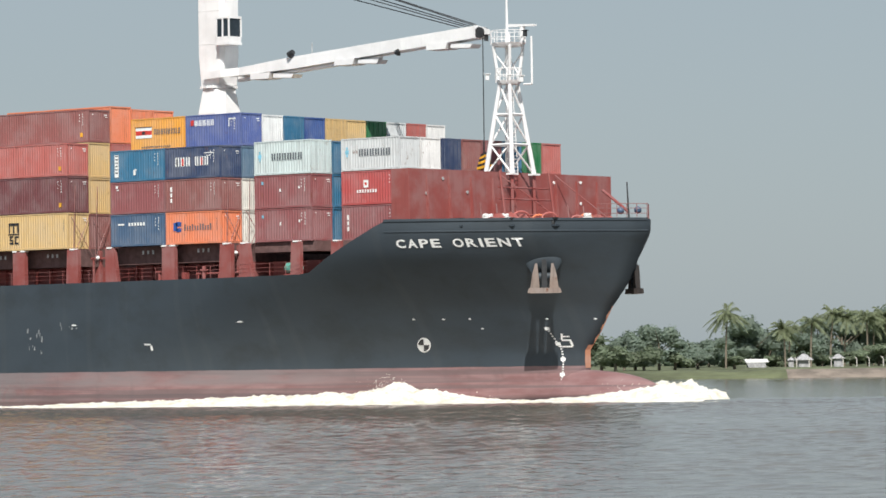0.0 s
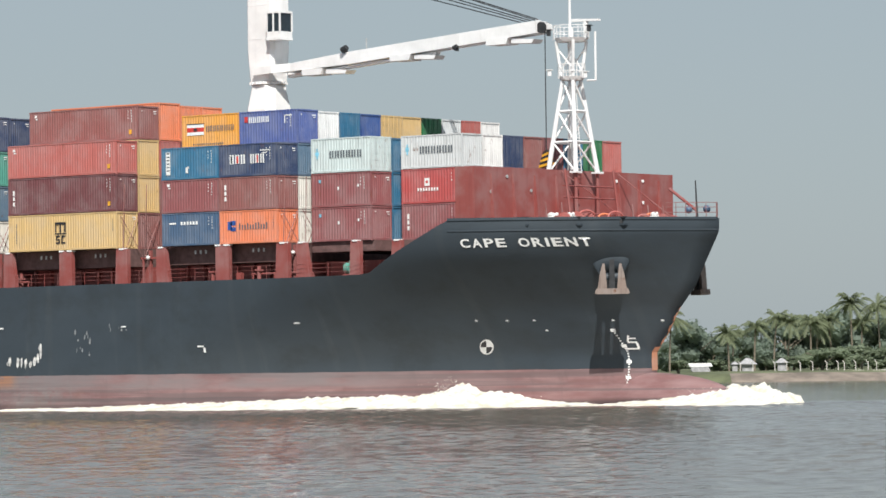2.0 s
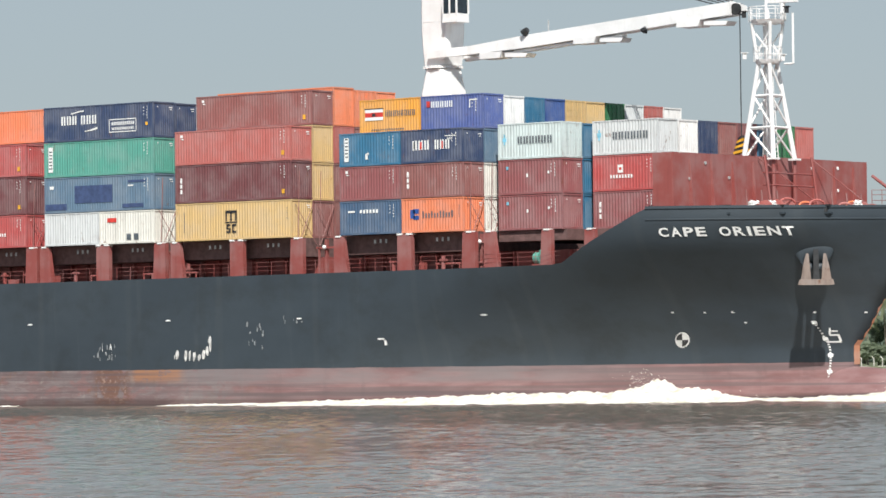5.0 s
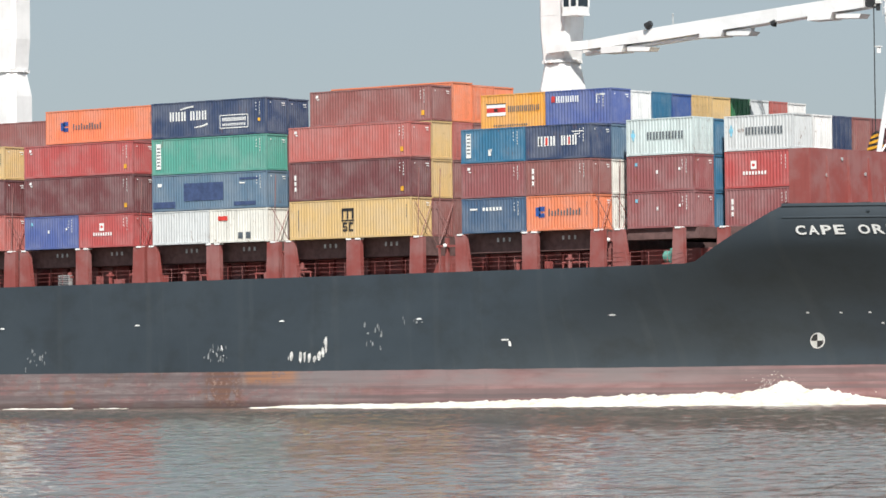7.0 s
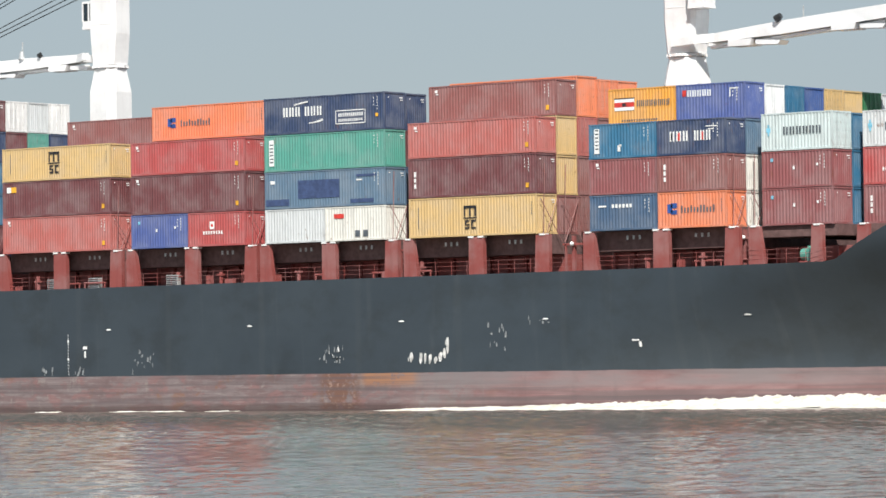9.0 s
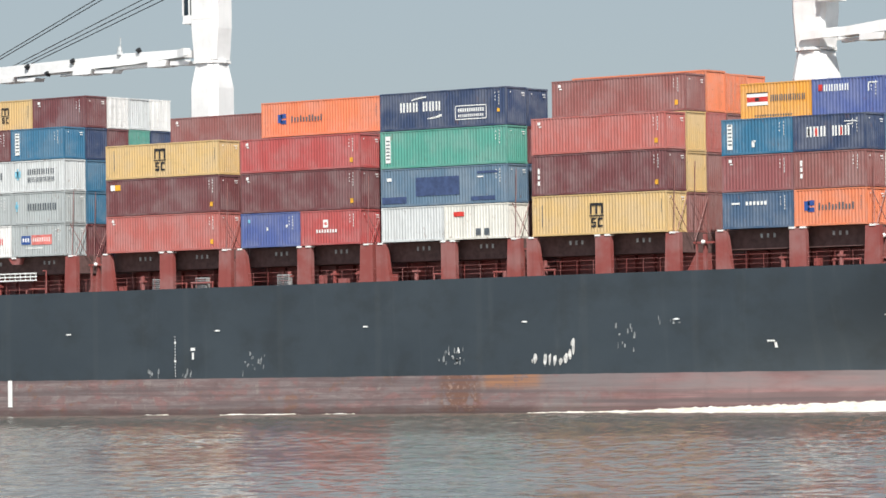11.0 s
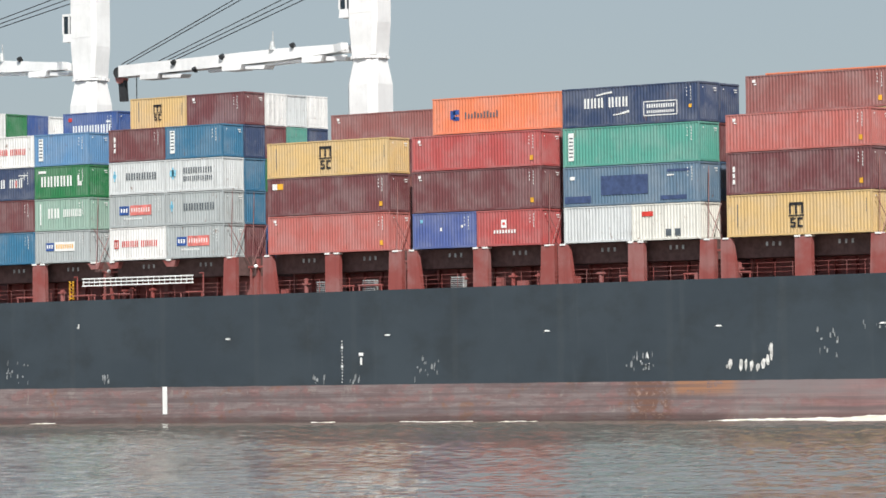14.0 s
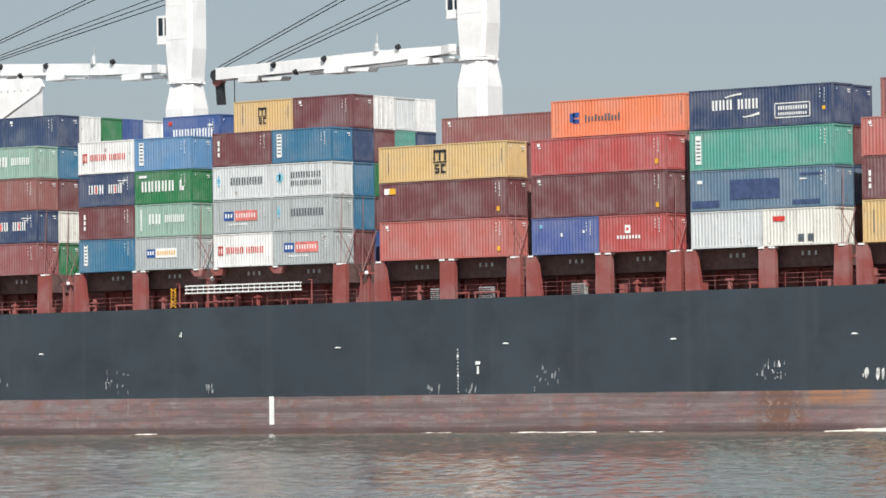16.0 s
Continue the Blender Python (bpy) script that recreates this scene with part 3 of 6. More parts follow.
def deck_works():
    for key, (a, b) in BAYS.items():
        if key in "KL":
            continue
        z0 = rail_z((a + b) / 2) - 0.06
        m = (a + b) / 2
        if key != "B":
            post(a - 0.15, 0.9, "fore", z0)
            post(m + 0.3, 1.35, "mid", z0)
        if key != "C":
            post(b + 0.45, 1.2, "aft", z0)
    # short brackets over the recess where the gangway is stowed
    for x in (-61.8, -59.7, -53.6):
        bm = bmesh.new()
        slab(bm, ((x - 0.25, 12.2), (x + 0.5, 12.2), (x + 0.7, 12.72), (x - 0.7, 12.72)), 0.1, 0.6)
        k = part("bracket", bm, DECK_RED, ship)
        bm = bmesh.new()
        box(bm, x - 0.24, x + 0.24, 0.0, 0.5, 12.66, 12.795)
        part("seat", bm, INK_WHITE, k, "white container seat")
    for x, y, k in ((31.3, 0.3, "fore"), (36.2, 1.0, "aft"), (39.0, 2.6, "aft")):
        post(x, 0.9, k, rail_z(x) - 0.06, y)
    # coamings and hatch covers, bay by bay
    for key, (a, b) in BAYS.items():
        y0 = 3.3 if key not in "KL" else (4.6 if key == "K" else 6.4)
        y1 = 2 * YC - y0
        bm = bmesh.new()
        box(bm, a - 0.3, b + 0.3, y0, y1, 9.4, 11.33)
        c = part("hatch_coaming", bm, DECK_RED, ship, "red hatch coaming in shade")
        x = a
        while x < b:
            rib = bmesh.new()
            box(rib, x, x + 0.12, y0 - 0.35, y0, 9.5, 11.3)
            part("stiffener", rib, DECK_RED, c)
            x += 1.75
        bm = bmesh.new()
        box(bm, a - 0.2, b + 0.2, (1.1 if key not in "KL" else y0 - 1.8), y1 + (1.8 if key not in "KL" else 1.5), 11.35 if key not in "KL" else 12.0, FLOOR - 0.005)
        cover = part("hatch_cover", bm, DECK_DARK, ship, "dark underside of the hatch cover")
        if key not in "KL":
            for mid in (a + 3.2, a + 9.3):
                for k in (-1, 0, 1):
                    bm = bmesh.new()
                    box(bm, mid + k * 0.55 - 0.09, mid + k * 0.55 + 0.09, 1.08, 1.1, 12.15, 12.45)
                    part("bay_mark", bm, GALV, cover)
    # lashing bridge feet and lamps in the gaps between the bays
    for x in (-76.5, -60.95, -45.3, -29.8, -15.4, -1.1, 14.6, 29.9):
        z0 = rail_z(x) - 0.06
        bm = bmesh.new()
        box(bm, x - 0.12, x + 0.12, 1.2, 1.45, z0, 12.6)
        box(bm, x - 0.9, x + 0.9, 1.1, 1.25, 11.9, 12.05)
        box(bm, x - 0.7, x - 0.58, 1.1, 1.25, z0, 12.0)
        part("lashing_post", bm, DECK_RED, ship)
        bm = bmesh.new()
        bmesh.ops.create_icosphere(bm, subdivisions=2, radius=0.17, matrix=Matrix.Translation((x + 0.1, 0.9, 12.0)))
        part("deck_lamp", bm, INK_WHITE, ship, "white round deck lamp", True)
    # hand rail along the side
    x = -110.0
    while x < 37.5:
        n = 6
        bm = bmesh.new()
        for k in range(n):
            xx = x + k * 1.5
            if xx < 37.5:
                z = rail_z(xx) - 0.05
                beam(bm, (xx, YC - half_breadth(xx, z) + 0.35, z), (xx, YC - half_breadth(xx, z) + 0.35, z + 1.05), 0.018, 5)
        e = min(x + 9, 37.5)
        for h in (0.4, 0.72, 1.05):
            za, zb = rail_z(x) - 0.05, rail_z(e) - 0.05
            beam(bm, (x, YC - half_breadth(x, za) + 0.35, za + h), (e, YC - half_breadth(e, zb) + 0.35, zb + h), 0.014, 5)
        part("hand_rail", bm, DECK_RED, ship)
        x += 9
    # small fittings along the deck
    rnd = random.Random(9)
    for k in range(46):
        x = rnd.uniform(-85, 36)
        z = rail_z(x) - 0.06
        y = YC - half_breadth(x, z) + rnd.uniform(0.9, 1.8)
        bm = bmesh.new()
        c = rnd.random()
        if c < 0.4:
            beam(bm, (x, y, z), (x, y, z + rnd.uniform(0.7, 1.3)), 0.16, 8)
            box(bm, x - 0.25, x + 0.25, y - 0.2, y + 0.2, z + 0.7, z + 0.85)
            part("ventilator", bm, DECK_RED, ship)
        elif c < 0.7:
            w, h = rnd.uniform(0.2, 0.45), rnd.uniform(0.4, 0.8)
            box(bm, x - w, x + w, y - 0.2, y + 0.2, z, z + h)
            part("locker", bm, DECK_RED if c < 0.66 else PAINT["green"], ship)
        else:
            beam(bm, (x - 1.2, y, z + 0.5), (x + 1.2, y, z + 0.5), 0.08, 6)
            beam(bm, (x - 1.1, y, z), (x - 1.1, y, z + 0.5), 0.06, 6)
            beam(bm, (x + 1.1, y, z), (x + 1.1, y, z + 0.5), 0.06, 6)
            part("pipe", bm, DECK_RED, ship)
    for x in (-38.4, -33.8, -25.2):
        bm = bmesh.new()
        z = rail_z(x)
        box(bm, x - 0.6, x + 0.6, 0.9, 1.3, z, z + 0.85)
        b = part("vent_box", bm, GALV, ship, "pale grey ventilation box")
        g = bmesh.new()
        for k in range(5):
            box(g, x - 0.55, x + 0.55, 0.86, 0.9, z + 0.1 + k * 0.15, z + 0.16 + k * 0.15)
        part("louvre", g, STEEL_DARK, b)
    # gangway stowed on its side
    bm = bmesh.new()
    for z in (10.82, 11.10, 11.38):
        box(bm, -62.7, -50.8, -0.28, -0.14, z, z + 0.1)
    for k in range(21):
        x = -62.6 + k * 0.585
        box(bm, x, x + 0.03, -0.24, -0.18, 10.85, 11.42)
    part("gangway", bm, INK_WHITE, ship, "pale aluminium gangway stowed along the rail")
    bm = bmesh.new()
    for x in (-64.6, -64.2):
        box(bm, x - 0.05, x + 0.05, 0.2, 0.3, 9.8, 11.3)
    for k in range(5):
        box(bm, -64.65, -64.15, 0.2, 0.3, 9.9 + k * 0.3, 9.98 + k * 0.3)
    part("ladder", bm, INK_YELLOW, ship, "yellow upright ladder")
    for a in (-63.6, -50.0):
        bm = bmesh.new()
        beam(bm, (a, 0.1, 9.8), (a, 0.1, 11.6), 0.06)
        beam(bm, (a, 0.1, 11.6), (a, -0.3, 11.6), 0.06)
        part("davit", bm, DECK_RED, ship)
    # breakwater with its wings
    bm = bmesh.new()
    slab(bm, ((46.6, 13.6), (46.75, 13.6), (46.75, 18.1), (46.6, 18.1)), 2.5, 28.1)
    box(bm, 46.62, 46.73, 5.0, 25.4, 12.85, 13.6)
    b = part("breakwater", bm, DECK_RED, ship, "tall red steel breakwater across the forecastle")
    for y in (2.5, 27.98):
        bm = bmesh.new()
        slab(bm, ((44.9, 13.75), (46.6, 13.75), (46.6, 18.1), (44.9, 18.1)), y, y + 0.12)
        part("wing_plate", bm, DECK_RED, b)
    for k in range(9):
        y = 4.5 + k * 2.7
        bm = bmesh.new()
        slab(bm, ((46.75, 12.9), (47.2, 12.9), (46.85, 17.6), (46.75, 17.6)), y, y + 0.08)
        part("stiffener", bm, DECK_RED, b)
    for y, z in ((24.0, 17.5), (24.0, 15.8), (4.5, 16.2), (6.5, 17.4), (9.5, 16.4), (20.5, 17.4)):
        bm = bmesh.new()
        bmesh.ops.create_cone(bm, cap_ends=True, segments=12, radius1=0.13, radius2=0.13, depth=0.06, matrix=Matrix.Translation((46.79, y, z)) @ Matrix.Rotation(radians(90), 4, "Y"))
        part("cover", bm, INK_WHITE if y > 20 else GALV, b)


deck_works()


# ---- foremast ----
def foremast():
    X, Y = 46.35, 15.4
    mast = thing("foremast", "white lattice foremast with platforms, radar scanner and rails", "mast")
    tops = [(X + sx * 0.5, Y + sy * 0.5, 25.2) for sx in (-1, 1) for sy in (-1, 1)]
    feet = [(X + sx * 1.35, Y + sy * 1.4, 17.9) for sx in (-1, 1) for sy in (-1, 1)]
    for f, t in zip(feet, tops):
        bm = bmesh.new()
        beam(bm, f, t, 0.2, 8, 0.15)
        box(bm, f[0] - 0.35, f[0] + 0.35, f[1] - 0.35, f[1] + 0.35, 17.85, 18.0)
        part("leg", bm, CRANE_WHITE, mast)
        bm = bmesh.new()
        beam(bm, (f[0] * 1.0, f[1], 12.9), (f[0], f[1], 17.86), 0.14, 8)
        part("stool", bm, DECK_RED, mast, "red stool leg")
    at = lambda i, k: Vector(feet[i]).lerp(Vector(tops[i]), k)
    for k0, k1 in ((0.0, 0.33), (0.33, 0.66), (0.66, 1.0)):
        for i, j in ((0, 1), (1, 3), (3, 2), (2, 0)):
            bm = bmesh.new()
            beam(bm, at(i, k0), at(j, k1), 0.085, 6)
            beam(bm, at(i, k1), at(j, k1), 0.11, 6)
            part("brace", bm, CRANE_WHITE, mast)
    bm = bmesh.new()
    for s in (-0.22, 0.22):
        beam(bm, (X + 0.9, Y - 0.3 + s, 17.9), (X + 0.35, Y - 0.2 + s, 25.2), 0.035, 5)
    for k in range(24):
        a = Vector((X + 0.9, Y - 0.3, 17.9)).lerp(Vector((X + 0.35, Y - 0.2, 25.2)), k / 24)
        beam(bm, a - Vector((0, 0.22, 0)), a + Vector((0, 0.22, 0)), 0.03, 5)
    part("ladder", bm, CRANE_WHITE, mast)
    bm = bmesh.new()
    beam(bm, (X, Y, 18.0), (X, Y, 29.2), 0.2, 10, 0.16)
    part("pole", bm, CRANE_WHITE, mast)
    for z, r in ((25.3, 1.05), (28.3, 1.4)):
        bm = bmesh.new()
        bmesh.ops.create_cone(bm, cap_ends=True, segments=8, radius1=r * 0.85, radius2=r, depth=0.3, matrix=Matrix.Translation((X, Y, z)))
        pl = part("platform", bm, CRANE_WHITE, mast)
        bm = bmesh.new()
        ring = [(X + r * math.cos(a), Y + r * math.sin(a)) for a in (k * math.pi / 6 for k in range(12))]
        for (ax, ay), (bx, by) in zip(ring, ring[1:] + ring[:1]):
            for h in (0.55, 1.1):
                beam(bm, (ax, ay, z + h), (bx, by, z + h), 0.035, 5)
            beam(bm, (ax, ay, z), (ax, ay, z + 1.1), 0.035, 5)
        part("guard_rail", bm, CRANE_WHITE, pl)
    for sx in (-1, 1):
        for sy in (-1, 1):
            bm = bmesh.new()
            beam(bm, (X + sx * 0.55, Y + sy * 0.55, 25.3), (X + sx * 0.85, Y + sy * 0.85, 28.2), 0.13, 8)
            beam(bm, (X + sx * 0.55, Y + sy * 0.55, 26.0), (X - sx * 0.75, Y + sy * 0.75, 27.6), 0.07, 6)
            part("upper_leg", bm, CRANE_WHITE, mast)
    bm = bmesh.new()
    beam(bm, (X + 1.9, Y + 0.6, 25.1), (X + 1.9, Y + 0.6, 28.9), 0.09, 6)
    beam(bm, (X + 1.9, Y + 0.6, 25.1), (X + 1.2, Y + 0.4, 25.1), 0.08, 6)
    part("conduit", bm, CRANE_WHITE, mast)
    bm = bmesh.new()
    beam(bm, (X - 0.1, Y, 28.4), (X - 0.1, Y, 32.5), 0.12, 8, 0.08)
    part("topmast", bm, CRANE_WHITE, mast)
    bm = bmesh.new()
    beam(bm, (X + 1.0, Y + 0.6, 28.4), (X + 1.0, Y + 0.6, 29.7), 0.22, 8)
    r = part("radar", bm, CRANE_WHITE, mast)
    bm = bmesh.new()
    slab(bm, ((X - 0.3, 29.75), (X + 2.3, 29.7), (X + 2.3, 29.85), (X - 0.3, 29.98)), Y + 0.4, Y + 0.8)
    part("scanner", bm, CRANE_WHITE, r)
    for x, y, z in ((X - 1.7, Y - 0.6, 25.8), (X + 1.7, Y - 0.5, 25.5), (X - 1.5, Y - 0.9, 28.9), (X + 1.9, Y - 0.2, 29.1)):
        bm = bmesh.new()
        beam(bm, (x, y, z - 0.25), (x, y, z + 0.2), 0.17, 8)
        box(bm, x - 0.22, x + 0.22, y - 0.22, y + 0.22, z + 0.2, z + 0.26)
        part("lamp", bm, INK_WHITE if z < 28 else STEEL_DARK, mast)


foremast()


# ---- forecastle gear ----
def mooring_winch(x, y):
    t = thing("mooring_winch", "pale green mooring winch on the side deck", "winch")
    z = rail_z(x) - 0.06
    bm = bmesh.new()
    box(bm, x - 0.8, x + 0.8, y - 0.4, y + 0.4, z, z + 0.22)
    part("bed", bm, DECK_RED, t)
    for dx in (-0.45, 0.35):
        bm = bmesh.new()
        beam(bm, (x + dx - 0.25, y, z + 0.7), (x + dx + 0.25, y, z + 0.7), 0.42, 14)
        part("drum", bm, PAINT["teal"], t)
    bm = bmesh.new()
    slab(bm, ((x - 0.12, z + 0.2), (x + 0.12, z + 0.2), (x + 0.12, z + 1.15), (x - 0.05, z + 1.3), (x - 0.12, z + 1.15)), y - 0.35, y + 0.35)
    part("gear_case", bm, PAINT["teal"], t)


mooring_winch(34.6, 2.7)


def forecastle_gear():
    for x, y in ((52.6, 6.5), (55.0, 8.2), (49.5, 3.6)):
        t = thing("fairlead", "rusty grey roller fairlead on the bulwark", "fairlead", "fairleads")
        z = rail_z(x)
        y = YC - half_breadth(x, z) + 0.6
        bm = bmesh.new()
        box(bm, x - 0.8, x + 0.8, y - 0.2, y + 0.5, z - 0.55, z - 0.42)
        part("seat", bm, HULL, t)
        for s in (-0.35, 0.35):
            bm = bmesh.new()
            beam(bm, (x + s, y, z - 0.42), (x + s, y, z + 0.02), 0.2, 10)
            part("roller", bm, STEEL_DARK, t)
        bm = bmesh.new()
        box(bm, x - 0.75, x + 0.75, y - 0.2, y + 0.2, z + 0.02, z + 0.13)
        part("cap", bm, STEEL_DARK, t)
    for x, y in ((50.6, 9.6), (51.5, 19.5)):
        w = thing("windlass", "orange-brown rusted anchor windlass with drums", "windlass", "windlasses")
        bm = bmesh.new()
        box(bm, x - 1.2, x + 1.2, y - 2.0, y + 2.0, 12.9, 13.3)
        part("bed", bm, DECK_RED, w)
        for k, r in ((-1.5, 0.45), (0.0, 0.55), (1.5, 0.45)):
            bm = bmesh.new()
            bmesh.ops.create_cone(bm, cap_ends=True, segments=16, radius1=r, radius2=r, depth=1.0, matrix=Matrix.Translation((x, y + k, 13.85)) @ Matrix.Rotation(radians(90), 4, "X"))
            part("drum", bm, PAINT["brown"], w)
            bm = bmesh.new()
            bmesh.ops.create_cone(bm, cap_ends=True, segments=16, radius1=r + 0.3, radius2=r + 0.3, depth=0.08, matrix=Matrix.Translation((x, y + k + 0.5, 13.85)) @ Matrix.Rotation(radians(90), 4, "X"))
            part("flange", bm, PAINT["brick"], w)
        for k in range(3):
            bm = bmesh.new()
            beam(bm, (x - 0.8, y - 2 + k * 2, 13.2), (x - 1.0, y - 2 + k * 2, 15.4), 0.06, 6)
            part("brake_lever", bm, PAINT["brown"], w)
    for k, (x, y, s) in enumerate(((50.0, 8.0, 0.8), (50.9, 9.0, 0.55), (55.0, 14.2, 0.5))):
        t = thing("rope_coil", "heap of white mooring rope on the forecastle", "rope", "mooring ropes")
        bm = bmesh.new()
        for j in range(7):
            r = s * (1 - j * 0.1)
            ring = [Vector((x + r * math.cos(a), y + r * math.sin(a), 12.98 + j * 0.24 + 0.05 * math.sin(3 * a + j))) for a in (i * math.pi / 8 for i in range(17))]
            for a, b in zip(ring, ring[1:]):
                beam(bm, a, b, 0.13, 5)
        part("rope", bm, INK_WHITE, t)
    # the ladder frame before the breakwater
    t = thing("ladder_frame", "red steel ladder frame by the foremast", "ladder")
    for x, y in ((49.6, 10.2), (49.6, 16.4)):
        bm = bmesh.new()
        beam(bm, (x + 0.6, y, 12.9), (x - 0.1, y, 18.0), 0.1, 6)
        part("stile", bm, DECK_RED, t)
    for z in (14.6, 15.8, 16.7):
        bm = bmesh.new()
        beam(bm, (49.5, 10.0, z), (49.5, 16.6, z), 0.07, 6)
        part("rung", bm, DECK_RED, t)
    for y0, y1, z1 in ((13.2, 18.0, 12.9), (20.5, 24.0, 13.2)):
        bm = bmesh.new()
        beam(bm, (46.9, y0, 18.0), (51.5, y1, z1), 0.05, 5)
        part("stay", bm, DECK_RED, t)
    # rusty hoses and gear heaped by the windlasses
    for k, (x, y, r) in enumerate(((50.8, 11.2, 0.85), (51.6, 12.4, 0.6), (52.2, 13.0, 0.75), (50.0, 12.8, 0.5), (53.0, 15.5, 0.55), (52.6, 17.2, 0.7))):
        t = thing("hose_loop", "loop of rusty orange hose on the forecastle", "hose", "hose loops")
        bm = bmesh.new()
        ring = [Vector((x + 0.25 * math.sin(2 * a), y + r * math.cos(a), 13.85 + r * 1.1 * math.sin(a))) for a in (i * math.pi / 10 for i in range(21))]
        tube = []
        for i, p in enumerate(ring):
            tube.append([p + Vector((math.sin(v) * 0.08, math.cos(v) * 0.08 * math.cos(i * math.pi / 10), math.cos(v) * 0.08 * math.sin(i * math.pi / 10))) for v in (j * math.pi / 3 for j in range(6))])
        loft(bm, tube)
        part("hose", bm, PAINT["orange"] if k % 2 else PAINT["brick"], t)
    # bow rail, jackstaff and its stay
    t = thing("bow_rail", "thin weathered steel guard rail round the bow", "rail")
    line = []
    for k in range(11):
        x = 57.6 + 2.35 * (k / 10)
        line.append(Vector((x, YC - half_breadth(x, 14.0) + 0.25, 13.97)))
    line += [Vector((p.x, 2 * YC - p.y, p.z)) for p in line[::-1]]
    for a, b in zip(line, line[1:]):
        for h in (0.45, 0.85, 1.2):
            bm = bmesh.new()
            beam(bm, a + Vector((0, 0, h)), b + Vector((0, 0, h)), 0.025, 5)
            part("bar", bm, PAINT["brown"], t)
    for a in line[::2]:
        bm = bmesh.new()
        beam(bm, a, a + Vector((0, 0, 1.2)), 0.03, 5)
        part("stanchion", bm, PAINT["brown"], t)
    t = thing("jackstaff", "dark jackstaff with a green bow lamp", "mast")
    bm = bmesh.new()
    beam(bm, (58.2, 15.4, 12.9), (58.0, 15.4, 16.9), 0.09, 6, 0.05)
    part("staff", bm, STEEL_DARK, t)
    bm = bmesh.new()
    beam(bm, (58.1, 15.4, 14.6), (55.0, 16.2, 16.4), 0.12, 6)
    part("stay", bm, DECK_RED, t)
    for dx in (-0.7, 1.0):
        bm = bmesh.new()
        bmesh.ops.create_icosphere(bm, subdivisions=2, radius=0.3, matrix=Matrix.Translation((58.1 + dx, 15.3, 14.7)))
        part("lamp", bm, PAINT["slate"], t, "grey-green lamp housing", True)
    # anchors in their bolsters, both bows
    for side in (-1, 1):
        a = thing("anchor", "rust-stained stockless anchor hauled into its hawse", "anchor", "bow anchors")
        x, z = 54.0, 10.7
        y = lambda xx, zz, off: YC + side * (half_breadth(xx, zz) + off)
        n = Vector((0.62, side * 0.74, -0.25)).normalized()
        c = Vector((53.9, y(53.9, 10.6, -0.25), 10.75))
        bm = bmesh.new()
        rings = []
        for r, d, drop in ((1.7, -1.0, 0.5), (1.65, -0.2, 0.35), (1.4, 0.25, 0.0), (1.1, 0.4, -0.4), (0.8, 0.2, -0.9), (0.6, -0.3, -1.3)):
            q = n.to_track_quat("Z", "Y")
            rings.append([c + n * d + Vector((0, 0, drop)) + q @ Vector((math.cos(t_) * r, math.sin(t_) * r * 0.62, 0)) for t_ in (i * math.pi / 10 for i in range(20))])
        loft(bm, rings, False)
        part("bolster", bm, HULL, a, "black hawse bolster", True)
        base = Vector((54.55, YC - 6.15, 8.3)) if side < 0 else Vector((54.35, YC + 5.6, 8.3))
        along = Vector((0.80, -side * 0.60, 0)).normalized()
        out = Vector((0.60, side * 0.80, 0))
        up = Vector((0, 0, 1))
        def quad(bm, pts, th):
            rings2 = [[base + along * u + up * v + out * d for u, v in pts] for d in (-th, th)]
            loft(bm, rings2)
        bm = bmesh.new()
        quad(bm, ((-1.32, 0.05), (-1.15, 0), (1.15, 0), (1.32, 0.05), (1.2, 0.42), (-1.2, 0.42)), 0.4)
        part("crown", bm, ANCHOR, a)
        for s in (-1, 1):
            bm = bmesh.new()
            quad(bm, ((s * 0.38, 0.4), (s * 1.1, 0.4), (s * 0.95, 1.4), (s * 0.72, 2.3), (s * 0.55, 2.3), (s * 0.45, 1.4)), 0.2)
            part("fluke", bm, ANCHOR, a)
        bm = bmesh.new()
        quad(bm, ((-0.22, 0.3), (0.22, 0.3), (0.18, 2.6), (-0.18, 2.6)), 0.22)
        part("shank", bm, STEEL_DARK, a)


ANCHOR = paint("anchor_rust", (0.25, 0.19, 0.16), 0.8, dirt=0.6, rust=0.3)
forecastle_gear()


